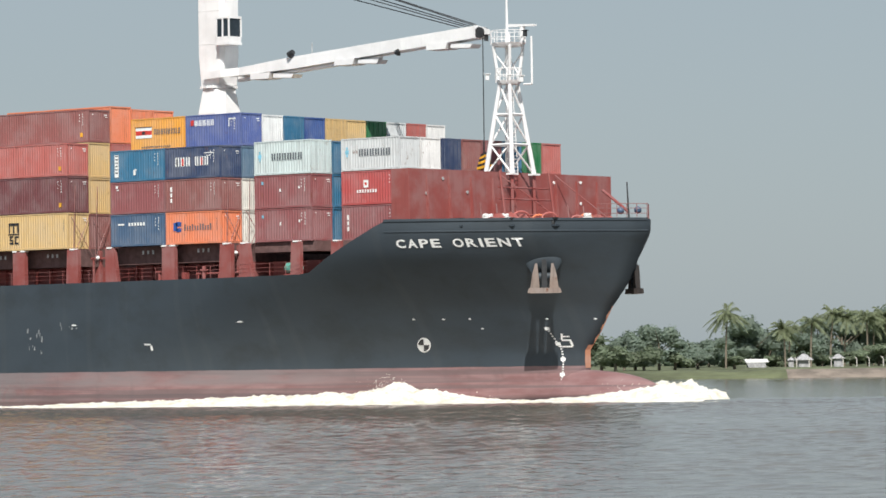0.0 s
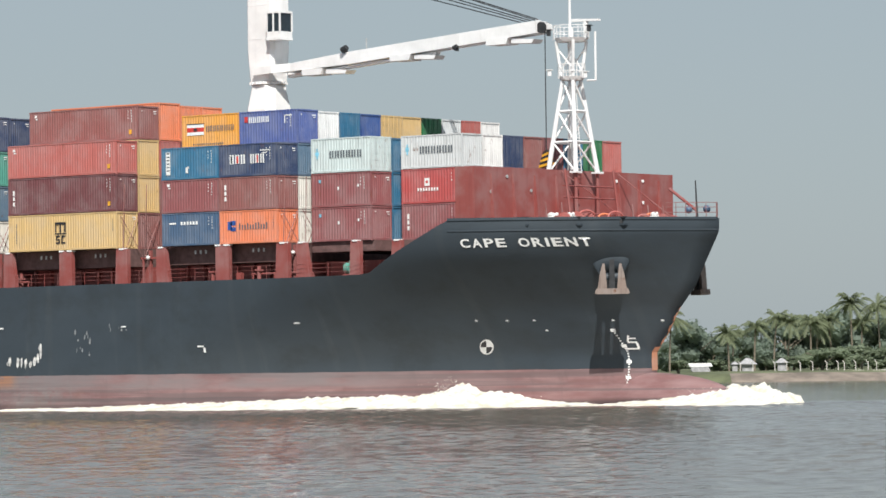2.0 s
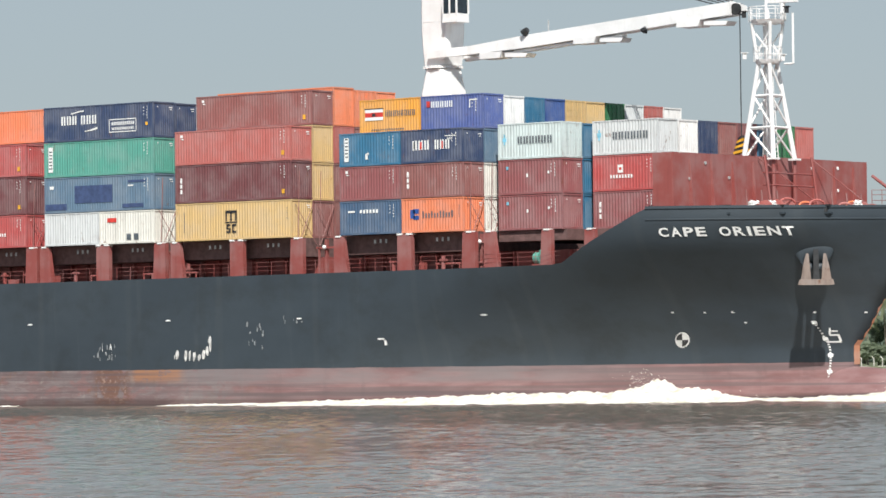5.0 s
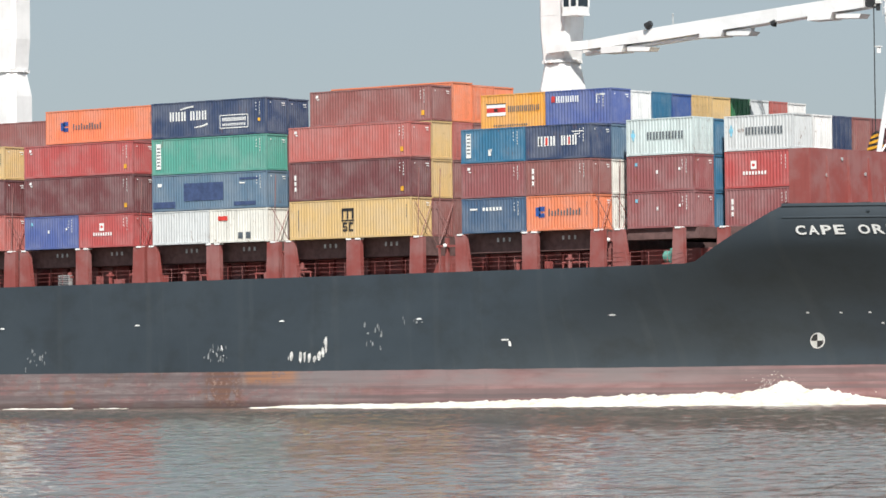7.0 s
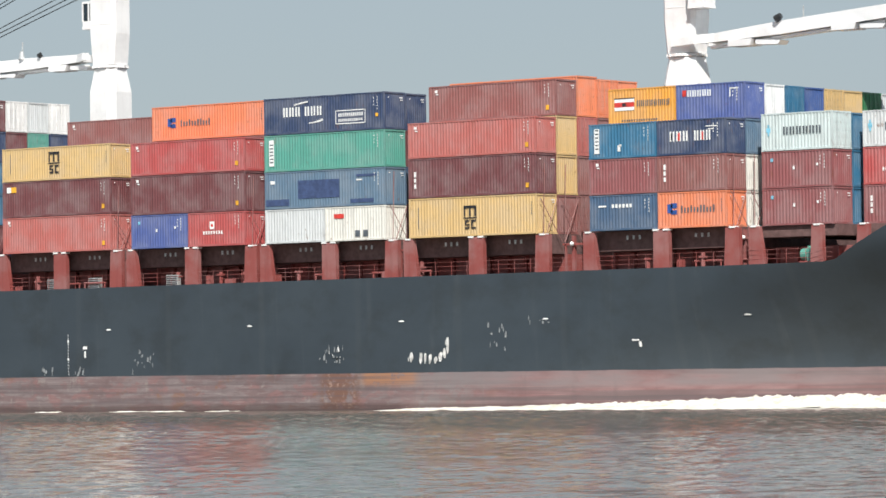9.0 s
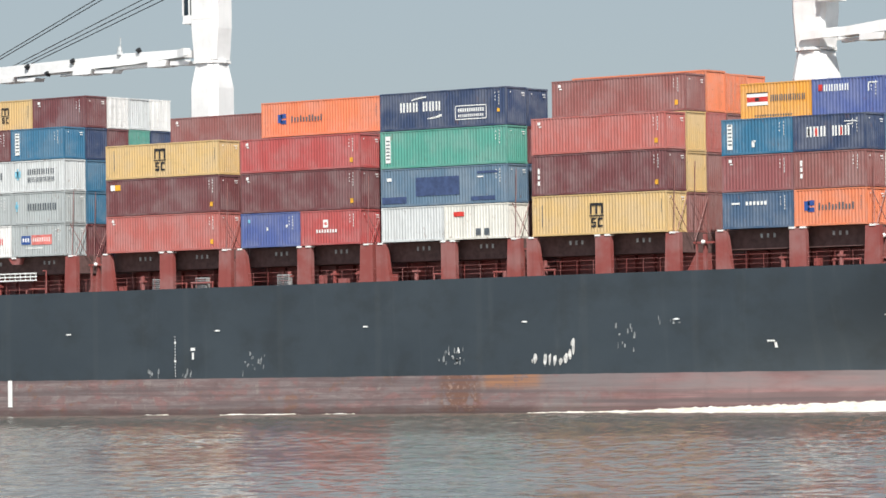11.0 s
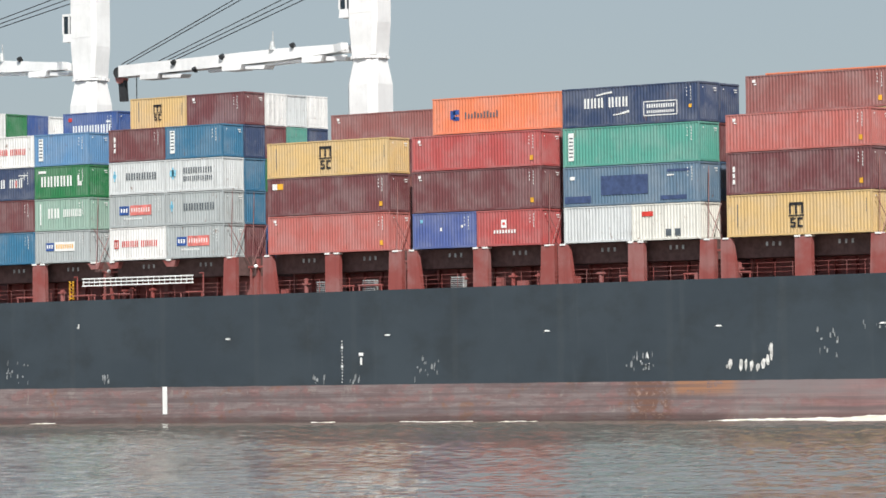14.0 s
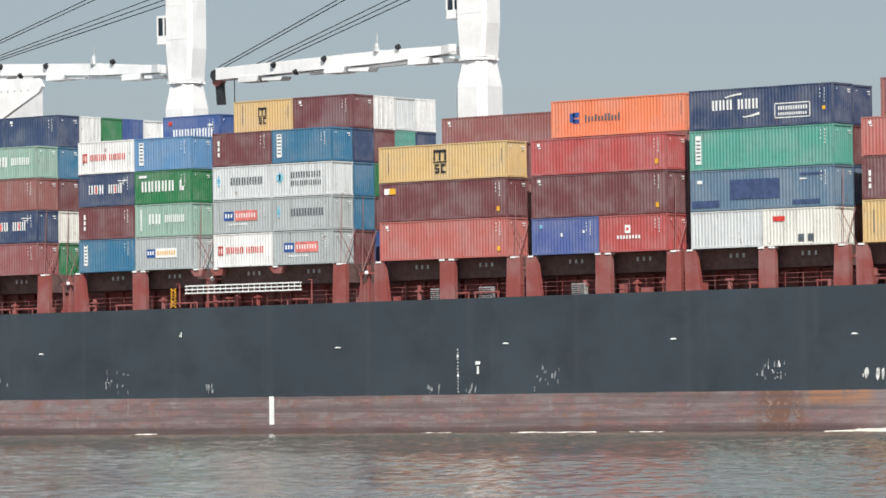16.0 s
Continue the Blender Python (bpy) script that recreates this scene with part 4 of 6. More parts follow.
# ---- deck cranes ----
def crane(x, ring_z, jib_dir, tip_x, tip_z, heel_z, label, cab):
    c = thing("deck_crane", label, "crane", "deck cranes")
    y = YC
    def octo(w, d, z, cut):
        return [(x + sx, y + sy, z) for sx, sy in ((-w, -d + cut), (-w + cut, -d), (w - cut, -d), (w, -d + cut), (w, d - cut), (w - cut, d), (-w + cut, d), (-w, d - cut))]
    bm = bmesh.new()
    loft(bm, [octo(1.55, 1.55, 12.4, 0.6), octo(1.55, 1.55, ring_z - 3.2, 0.6), octo(1.55, 1.55, ring_z - 2.4, 0.6), octo(1.28, 1.22, ring_z - 0.35, 0.6)])
    part("pedestal", bm, CRANE_WHITE, c, "white flared crane pedestal")
    bm = bmesh.new()
    bmesh.ops.create_cone(bm, cap_ends=True, segments=32, radius1=1.5, radius2=1.5, depth=0.22, matrix=Matrix.Translation((x, y, ring_z - 0.2)))
    for k in range(16):
        a = k * math.pi / 8
        box(bm, x + 1.52 * math.cos(a) - 0.05, x + 1.52 * math.cos(a) + 0.05, y + 1.52 * math.sin(a) - 0.05, y + 1.52 * math.sin(a) + 0.05, ring_z - 0.33, ring_z - 0.08)
    part("slewing_ring", bm, CRANE_WHITE, c)
    bm = bmesh.new()
    loft(bm, [octo(1.25, 1.1, ring_z - 0.05, 0.25), octo(1.5, 1.15, ring_z + 2.6, 0.3), octo(1.5, 1.15, ring_z + (10.5 if jib_dir > 0 else 9.2), 0.3), octo(1.1, 0.95, ring_z + (12.5 if jib_dir > 0 else 10.9), 0.25)])
    tower = part("tower", bm, CRANE_WHITE, c)
    # service hatch and seams on the tower
    for z in (ring_z + 3.4, ring_z + 6.2):
        bm = bmesh.new()
        box(bm, x - 1.18, x + 1.18, y - 1.17, y - 1.14, z, z + 0.06)
        part("seam", bm, CRANE_WHITE, tower)
    s = jib_dir
    # driver's cab on the jib side of the tower
    if cab:
        bm = bmesh.new()
        cx = x + s * (2.2 if s > 0 else 2.35)
        y = YC if s > 0 else YC + 1.7
        box(bm, cx - 0.72, cx + 0.72, y - 1.87, y - 0.33, ring_z + 3.4, ring_z + 3.9)
        cabm = part("cab", bm, CRANE_WHITE, c, "white driver's cab")
        for name, z in (("cab_floor", 3.2), ("cab_roof", 5.4)):
            bm = bmesh.new()
            box(bm, cx - 0.75, cx + 0.75, y - 1.9, y - 0.3, ring_z + z, ring_z + z + 0.2)
            part(name, bm, CRANE_WHITE, cabm)
        for dx in (-0.7, 0.0, 0.7):
            for dy in (-1.85, -0.35):
                bm = bmesh.new()
                box(bm, cx + dx - 0.06, cx + dx + 0.06, y + dy - 0.06, y + dy + 0.06, ring_z + 3.9, ring_z + 5.4)
                part("cab_post", bm, CRANE_WHITE, cabm)
        bm = bmesh.new()
        box(bm, cx - 0.66, cx + 0.66, y - 1.82, y - 0.38, ring_z + 3.9, ring_z + 5.4)
        part("cab_glass", bm, GLASS, cabm, "dark cab windows")
    y = YC
    # the jib: a box girder in three lengths, with brackets under it
    hx = x + s * 1.2
    A_, B_ = Vector((hx, y - 0.2, heel_z)), Vector((tip_x, y - 0.2, tip_z))
    def section(k, w, top, bot):
        p = A_.lerp(B_, k)
        return [(p.x, p.y - w, p.z - bot), (p.x, p.y + w, p.z - bot), (p.x, p.y + w, p.z + top), (p.x, p.y - w, p.z + top)]
    for lo, hi in ((0.05, 0.3), (0.3, 0.72), (0.72, 1.0)):
        bm = bmesh.new()
        rings = []
        for k in (lo, hi):
            e = 0.32 + 0.28 * min(1, max(0, k) * 4) - 0.05 * max(0, k - 0.7)
            rings.append(section(k, 0.75, e * 0.76, e * 0.9))
        loft(bm, rings if s > 0 else [r[::-1] for r in rings])
        part("jib", bm, CRANE_WHITE, c, "white box girder jib")
    # the heel forks round both sides of the tower
    for dy in (-1.32, 1.32):
        bm = bmesh.new()
        rings = []
        for k, off, e in ((-0.055 if s > 0 else 0.0, dy, 0.30), (0.02, dy, 0.36), (0.075, dy * 0.42, 0.36)):
            p = A_.lerp(B_, k)
            rings.append([(p.x, p.y + off - 0.16, p.z - e), (p.x, p.y + off + 0.16, p.z - e), (p.x, p.y + off + 0.16, p.z + e * 0.85), (p.x, p.y + off - 0.16, p.z + e * 0.85)])
        loft(bm, rings if s > 0 else [r[::-1] for r in rings])
        part("heel_fork", bm, CRANE_WHITE, c)
    bm = bmesh.new()
    loft(bm, [section(0.05, 0.28, -0.55, 0.78), section(0.62, 0.28, -0.62, 0.85)])
    part("lower_chord", bm, CRANE_WHITE, c)
    for k in (0.16, 0.5, 0.86):
        p = A_.lerp(B_, k)
        bm = bmesh.new()
        slab(bm, ((p.x - 1.1, p.z - 0.95), (p.x + 0.9, p.z - 0.95), (p.x + 1.1, p.z - 0.45), (p.x - 1.1, p.z - 0.45)), p.y - 0.8, p.y + 0.8)
        part("bracket", bm, CRANE_WHITE, c)
        q = p + Vector((2.3, 0, 0))
        bm = bmesh.new()
        slab(bm, ((q.x - 1.0, q.z - 0.9), (q.x + 1.0, q.z - 1.0), (q.x + 1.25, q.z - 0.7), (q.x - 1.0, q.z - 0.55)), q.y - 0.6, q.y + 0.6)
        part("walkway", bm, CRANE_WHITE, c)
    # floodlights and fittings
    for k, dz, r in (((0.29, 0.72, 0.3), (0.71, -0.62, 0.22)) if s > 0 else ((0.24, 0.62, 0.2), (0.54, 0.3, 0.22), (0.66, -0.5, 0.18), (0.75, 0.25, 0.22))):
        p = A_.lerp(B_, k) + Vector((0, -0.85, dz))
        bm = bmesh.new()
        bmesh.ops.create_cone(bm, cap_ends=True, segments=12, radius1=r, radius2=r * 0.75, depth=r * 1.7, matrix=Matrix.Translation(p) @ Matrix.Rotation(radians(60), 4, "Y"))
        box(bm, p.x - 0.05, p.x + 0.05, p.y - 0.05, p.y + 0.35, p.z - 0.3, p.z)
        part("floodlight", bm, STEEL_DARK, c, "black floodlight")
    p = A_.lerp(B_, 0.33)
    bm = bmesh.new()
    if s > 0:
        beam(bm, p + Vector((1.0, -0.6, 0.4)), p + Vector((1.0, -0.6, 1.4)), 0.06, 5)
    else:
        beam(bm, p + Vector((0, -0.6, 0.3)), p + Vector((0, -0.6, 1.9)), 0.06, 5)
        bmesh.ops.create_cone(bm, cap_ends=True, segments=10, radius1=0.3, radius2=0.16, depth=0.7, matrix=Matrix.Translation(p + Vector((0, -0.7, 0.75))))
    part("aerial", bm, GALV, c, "grey lamp mast on the jib")
    # head sheaves
    for dy in (-0.45, 0.15):
        bm = bmesh.new()
        bmesh.ops.create_cone(bm, cap_ends=True, segments=20, radius1=0.45, radius2=0.45, depth=0.16, matrix=Matrix.Translation((tip_x + s * 0.35, y + dy - 0.2, tip_z - 0.1)) @ Matrix.Rotation(radians(90), 4, "X"))
        part("sheave", bm, STEEL_DARK, c, "dark sheave at the jib head")
    bm = bmesh.new()
    slab(bm, ((tip_x - s * 0.4, tip_z - 0.6), (tip_x + s * 1.1, tip_z - 0.35), (tip_x + s * 1.1, tip_z + 0.1), (tip_x - s * 0.4, tip_z + 0.6)), y - 0.35, y - 0.2)
    part("jib_head", bm, CRANE_WHITE, c)
    # luffing and hoist wires up to the tower head
    if s > 0:
        ropes = ((-0.6, 0.0, 12.0), (-0.35, -0.5, 11.95), (-0.1, -1.1, 11.1), (0.25, -1.8, 10.65), (0.5, -2.6, 10.0))
    else:
        ropes = ((-0.6, 0.0, 10.2), (-0.35, -0.4, 9.9), (-0.1, -3.5, 7.7), (0.25, -4.0, 7.3), (0.5, -4.6, 6.9))
    for dy, dx, top in ropes:
        bm = bmesh.new()
        beam(bm, (tip_x + s * dx, y + dy, tip_z + 0.55), (x + s * 0.9, y + dy, ring_z + top), 0.045, 5)
        part("wire", bm, STEEL_DARK, c)
    return c


crane(15.0, 26.75, 1, 43.6, 29.49, 27.57, "white deck crane with its jib laid forward", True)
c2 = crane(-45.4, 29.25, -1, -72.3, 29.45, 30.0, "white deck crane with its jib laid aft", True)
crane(-76.4, 29.15, -1, -103.5, 31.6, 30.2, "white deck crane beside the bridge with its jib laid aft", True)


def hook_block(x, z0, z1, y):
    h = thing("hook_block", "yellow and black striped crane hook block hanging on a wire", "hook", "hook blocks")
    bm = bmesh.new()
    beam(bm, (x, y, z1), (x, y, z0 + 0.8), 0.045, 5)
    part("hoist_wire", bm, STEEL_DARK, h)
    for k in range(6):
        bm = bmesh.new()
        slab(bm, ((x - 0.55 + k * 0.08, z0 - 0.5 + k * 0.2), (x + 0.55 - k * 0.06, z0 - 0.3 + k * 0.2), (x + 0.55 - k * 0.06, z0 - 0.1 + k * 0.2), (x - 0.55 + k * 0.08, z0 - 0.3 + k * 0.2)), y - 0.3, y + 0.3)
        part("stripe", bm, INK_YELLOW if k % 2 == 0 else INK_BLACK, h)


hook_block(44.4, 18.9, 29.0, 14.6)
h2 = thing("hook_block", "dark red hook block hanging under a jib head", "hook", "hook blocks")
bm = bmesh.new()
slab(bm, ((-72.9, 29.3), (-72.2, 29.3), (-72.0, 26.9), (-72.7, 26.9)), 15.0, 15.4)
part("cheek", bm, STEEL_DARK, h2)
bm = bmesh.new()
beam(bm, (-72.6, 14.9, 28.9), (-72.6, 15.5, 28.9), 0.5, 12)
part("sheave", bm, PAINT["brick"], h2)
bm = bmesh.new()
beam(bm, (-70.9, 15.2, 29.3), (-70.9, 15.2, 23.0), 0.045, 5)
part("hoist_wire", bm, STEEL_DARK, h2)


def bridge_wing():
    d = thing("deckhouse", "white deckhouse with raked bridge wing brackets", "deckhouse")
    bm = bmesh.new()
    box(bm, -117, -104.5, 3.5, 27.3, 9.5, 31.6)
    part("house", bm, CRANE_WHITE, d)
    bm = bmesh.new()
    slab(bm, ((-104.5, 22.8), (-91.4, 28.9), (-91.0, 29.4), (-91.5, 30.1), (-104.5, 30.6)), 13.2, 13.6)
    w = part("bridge_front", bm, CRANE_WHITE, d, "white overhanging bridge front")
    for k in range(9):
        bm = bmesh.new()
        x, z = -99.0 + k * 0.8, 29.2
        bmesh.ops.create_icosphere(bm, subdivisions=1, radius=0.09, matrix=Matrix.Translation((x, 13.18, z)))
        part("bolt", bm, GALV, w)


bridge_wing()


# ---- containers ----
MESHES = {}
LENGTHS = {20: 6.058, 40: 12.192}
W = 2.44


def corrugated(bm, at, length, z0, z1, depth, pitch):
    """A folded sheet along the first axis of at(u, d, z): d is how far it is let in."""
    n = max(2, round(length / pitch))
    step = length / n
    prof = []
    for k in range(n):
        u = k * step
        prof += [(u, 0), (u + step * 0.27, 0), (u + step * 0.5, depth), (u + step * 0.77, depth)]
    prof.append((length, 0))
    vs = [(bm.verts.new(at(u, d, z0)), bm.verts.new(at(u, d, z1))) for u, d in prof]
    for a, b in zip(vs, vs[1:]):
        bm.faces.new((a[0], b[0], b[1], a[1]))


def mesh_for(kind, ft, h, colour):
    key = (kind, ft, round(h, 2), colour)
    if key in MESHES:
        return MESHES[key]
    L = LENGTHS[ft]
    bm = bmesh.new()
    if kind == "side_panel":
        corrugated(bm, lambda u, d, z: (0.12 + u, 0.012 + d, z), L - 0.24, 0.15, h - 0.09, 0.04, 0.28)
    elif kind == "far_panel":
        corrugated(bm, lambda u, d, z: (L - 0.12 - u, W - 0.012 - d, z), L - 0.24, 0.15, h - 0.09, 0.04, 0.28)
    elif kind == "end_panel":
        corrugated(bm, lambda u, d, z: (L - 0.03 - d, 0.1 + u, z), W - 0.2, 0.16, h - 0.11, 0.045, 0.25)
    elif kind == "back_panel":
        corrugated(bm, lambda u, d, z: (0.03 + d, W - 0.1 - u, z), W - 0.2, 0.16, h - 0.11, 0.045, 0.25)
    elif kind == "door":
        box(bm, L - 0.06, L - 0.02, 0.1, W / 2 - 0.01, 0.17, h - 0.12)
        for k in range(4):
            z = 0.3 + (h - 0.6) * k / 4
            box(bm, L - 0.02, L - 0.005, 0.2, W / 2 - 0.12, z, z + (h - 0.6) / 4 - 0.12)
    elif kind == "lock_rod":
        beam(bm, (L + 0.02, 0.35, 0.12), (L + 0.02, 0.35, h - 0.08), 0.028, 5)
    elif kind == "roof":
        vs = [bm.verts.new(p) for p in ((0.05, 0.05, h - 0.03), (L - 0.05, 0.05, h - 0.03), (L - 0.05, W - 0.05, h - 0.03), (0.05, W - 0.05, h - 0.03))]
        bm.faces.new(vs)
        vs = [bm.verts.new(p) for p in ((0.05, 0.05, 0.1), (L - 0.05, 0.05, 0.1), (L - 0.05, W - 0.05, 0.1), (0.05, W - 0.05, 0.1))]
        bm.faces.new(vs[::-1])
    elif kind == "frame":
        for x in (0, L - 0.13):
            for y in (0, W - 0.11):
                box(bm, x, x + 0.13, y, y + 0.11, 0.12, h - 0.12)
                for z in (0, h - 0.12):
                    box(bm, x - 0.008, x + 0.15, y - 0.008, y + 0.13, z, z + 0.12)
        for y in (0, W - 0.07):
            box(bm, 0.15, L - 0.15, y, y + 0.07, 0.02, 0.16)
            box(bm, 0.15, L - 0.15, y, y + 0.07, h - 0.09, h)
        for x in (0, L - 0.1):
            box(bm, x, x + 0.1, 0.12, W - 0.12, 0.02, 0.17)
            box(bm, x, x + 0.1, 0.12, W - 0.12, h - 0.12, h)
    me = bpy.data.meshes.new(kind)
    bm.to_mesh(me)
    bm.free()
    me.materials.append(PAINT[colour])
    MESHES[key] = me
    return me


def word(x, z, n, lw, h, ink, gap=0.3, dots=()):
    gap += 0.12
    if lw > 0.35:
        # two slim uprights for each sign
        out = []
        for k in range(n):
            s_ = lw * 0.26
            out += [(x + k * lw, x + k * lw + s_, z, z + h, ink), (x + k * lw + lw * 0.46, x + k * lw + lw * 0.46 + s_, z, z + h, ink)]
        return out
    """A row of n plain bars where a name stands."""
    return [(x + k * lw, x + k * lw + lw * (1 - gap), z, z + h * (0.72 if k in dots else 1), ink) for k in range(n)]


def ids(L, h, ink="w"):
    x = L - 0.75
    out = []
    for k in range(5):
        out.append((x, x + 0.07, h - 0.45 - k * 0.22, h - 0.33 - k * 0.22, ink))
    for k in range(3):
        out.append((x - 0.35, x - 0.29, h - 0.5 - k * 0.26, h - 0.38 - k * 0.26, ink))
    return out


def logo(code, L, h):
    """The painted shapes on a side, in metres from its lower left corner."""
    r = []
    if code == "msc":
        x = L * 0.435 if L > 7 else L * 0.42
        r += [(x, x + 0.16, 1.5, 2.25, "k"), (x + 0.5, x + 0.68, 1.5, 2.25, "k"), (x + 1.02, x + 1.2, 1.5, 2.25, "k"), (x, x + 1.2, 2.1, 2.3, "k"), (x - 0.05, x + 1.25, 1.33, 1.42, "k")]
        r += [(x + 0.1, x + 0.55, 0.55, 0.7, "k"), (x + 0.1, x + 0.25, 0.85, 1.2, "k"), (x + 0.1, x + 0.55, 1.1, 1.22, "k"), (x + 0.1, x + 0.55, 0.83, 0.93, "k"), (x + 0.42, x + 0.55, 0.6, 0.9, "k"),
              (x + 0.7, x + 0.85, 0.55, 1.22, "k"), (x + 0.7, x + 1.15, 1.08, 1.22, "k"), (x + 0.7, x + 1.15, 0.55, 0.69, "k")]
        if L < 7:
            r = [(x + (a - x) * 0.72, x + (b - x) * 0.72, 0.35 + c_ * 0.72, 0.35 + d_ * 0.72, i_) for a, b, c_, d_, i_ in r]
        r += word(0.9, 0.7, 1, 0.12, 1.6, "g")
    elif code == "hap":
        x = L * 0.14
        r += [(x, x + 0.45, 1.1, 1.75, "b"), (x + 0.3, x + 0.85, 1.0, 1.3, "b"), (x + 0.3, x + 0.85, 1.45, 1.8, "b")]
        r += word(x + (1.2 if L < 7 else 1.4), 1.1, 11, 0.28 if L < 7 else 0.30, 0.5, "g", 0.35, (1, 2, 4, 5, 8, 9))
    elif code == "maersk":
        r += [(0.45, 0.8, 1.35, 1.65, "i"), (0.55, 0.7, 1.1, 1.9, "i")]
        r += word(L * 0.31, 1.15, 6, 0.56, 0.55, "g", 0.22)
    elif code == "maersk2":
        r += [(0.45, 1.1, 1.25, 1.75, "i"), (0.68, 0.85, 1.05, 1.95, "i")]
        r += word(1.9, 1.45, 6, 0.52, 0.45, "g", 0.22) + word(1.9, 0.85, 7, 0.45, 0.38, "g", 0.25)
    elif code == "cma":
        x = 2.0
        r += word(x, 1.35, 3, 0.62, 0.72, "w", 0.2) + word(x + 2.2, 1.35, 3, 0.62, 0.72, "w", 0.2)
        for k in range(7):
            r.append((x + 1.1 + k * 0.2, x + 1.33 + k * 0.2, 2.2 + 0.045 * k - 0.003 * k * k, 2.3 + 0.05 * k - 0.003 * k * k, "w"))
            r.append((x + 2.6 + k * 0.2, x + 2.83 + k * 0.2, 0.75 + 0.004 * k * k, 0.83 + 0.015 * k + 0.004 * k * k, "w"))
        r += [(7.3, 10.3, 1.55, 1.62, "w"), (7.3, 10.3, 0.55, 0.62, "w"), (7.3, 7.37, 0.55, 1.62, "w"), (10.23, 10.3, 0.55, 1.62, "w")]
        r += word(7.6, 1.12, 12, 0.21, 0.28, "w") + word(7.6, 0.75, 13, 0.19, 0.2, "w")
        r += [(11.3, 11.55, 1.0, 1.25, "y")]
    elif code == "ym":
        r += [(0.5, 1.0, 1.55, 1.65, "r"), (0.5, 1.0, 0.95, 1.05, "r"), (0.5, 0.6, 0.95, 1.65, "r"), (0.9, 1.0, 0.95, 1.65, "r"), (0.7, 0.8, 1.0, 1.6, "r")]
        r += word(1.35, 1.05, 4, 0.46, 0.5, "r", 0.3) + word(3.4, 1.05, 4, 0.46, 0.5, "r", 0.3)
    elif code == "pno":
        r += [(1.1, 2.15, 1.0, 1.7, "b"), (2.25, 4.55, 0.95, 1.75, "p")]
        r += word(1.25, 1.2, 3, 0.28, 0.32, "w") + word(2.4, 1.2, 8, 0.26, 0.34, "w", 0.45)
        r += word(1.6, 0.62, 9, 0.22, 0.14, "w")
    elif code == "pno2":
        r += [(1.2, 2.1, 1.0, 1.65, "b"), (2.2, 4.4, 0.95, 1.7, "w")]
        r += word(1.3, 1.2, 3, 0.26, 0.3, "w") + word(2.35, 1.15, 8, 0.25, 0.36, "y", 0.35)
    elif code == "wan":
        r += word(1.15, 1.0, 3, 0.58, 0.72, "w", 0.25) + word(3.3, 1.0, 3, 0.52, 0.72, "w", 0.25)
        r += [(1.85, 2.05, 1.05, 1.6, "r"), (3.95, 4.12, 1.05, 1.6, "r"), (1.25, 1.4, 1.1, 1.6, "k")]
        r += [(4.3, 5.3, 1.95, 2.02, "w"), (4.5, 5.0, 1.75, 1.82, "w")]
    elif code == "seaco":
        r += word(1.0, 1.75, 5, 0.44, 0.48, "w", 0.22) + [(0.55, 0.9, 1.8, 2.25, "r")]
        r += [(4.7, 5.5, 2.15, 2.25, "w"), (4.7, 4.8, 1.6, 2.2, "w")]
    elif code == "sam":
        r += [(0.55, 2.35, 1.05, 1.9, "w"), (0.55, 2.35, 1.3, 1.65, "r"), (0.5, 2.4, 1.9, 1.97, "k")]
        r += [(1.25, 1.6, 1.35, 1.6, "k")] + word(2.6, 1.3, 8, 0.38, 0.45, "g", 0.35) + word(1.2, 0.25, 15, 0.22, 0.12, "g")
    elif code == "heung":
        r += word(0.75, 0.95, 5, 0.72, 0.85, "w", 0.3) + [(4.8, 5.0, 0.95, 1.8, "w"), (4.95, 5.25, 0.95, 1.3, "w"), (0.45, 1.3, 2.05, 2.25, "w")]
    elif code == "sino":
        r += word(1.1, 0.8, 7, 0.62, 0.75, "w", 0.25) + [(0.6, 1.0, 1.9, 2.2, "r"), (4.8, 5.3, 1.7, 1.85, "w")]
    elif code == "china":
        r += word(1.5, 1.0, 2, 0.7, 0.8, "w", 0.2) + word(3.2, 1.1, 5, 0.42, 0.6, "w", 0.35) + word(0.6, 0.5, 1, 0.2, 1.7, "w", 0.3)
    elif code == "mag":
        r += [(2.3, 2.8, 1.35, 1.95, "w"), (2.42, 2.65, 1.55, 1.75, "r")] + word(1.6, 0.95, 8, 0.27, 0.26, "w", 0.3)
    elif code == "tri":
        r += [(0.55, 0.95, 0.55, h - 0.4, "w")] + [(0.62, 0.88, 0.75 + 0.27 * k, 0.85 + 0.27 * k, "g") for k in range(6)]
    elif code == "tri2":
        r += [(0.5, 1.0, 0.45, h - 0.35, "w")] + [(0.58, 0.92, 0.7 + 0.27 * k, 0.8 + 0.27 * k, "g") for k in range(6)]
    elif code == "vert":
        r += word(0.55, 0.75, 1, 0.3, 0.32, "w", 0.2) + word(0.55, 1.2, 1, 0.3, 0.3, "w", 0.2) + word(0.55, 1.6, 1, 0.3, 0.4, "w", 0.2)
    elif code == "uasc":
        r += [(3.4, 7.6, 0.75, 2.15, "n"), (0.1, 2.5, 0.25, 0.75, "n"), (8.7, 11.0, 0.25, 0.55, "n"), (9.3, 11.3, 2.25, 2.42, "n"), (9.3, 9.9, 1.95, 2.05, "w"), (0.6, 1.05, 1.95, 2.2, "w")]
    elif code == "oocl":
        r += [(0.9, 1.9, 1.75, 2.1, "r")] + [(3.0, 3.5, 0.3, 0.8, "g"), (3.8, 4.3, 0.3, 0.8, "g")]
    elif code == "cron":
        r += word(2.0, 1.65, 6, 0.32, 0.26, "w", 0.25) + [(0.8, 1.5, 1.72, 1.85, "w")]
    elif code == "dot":
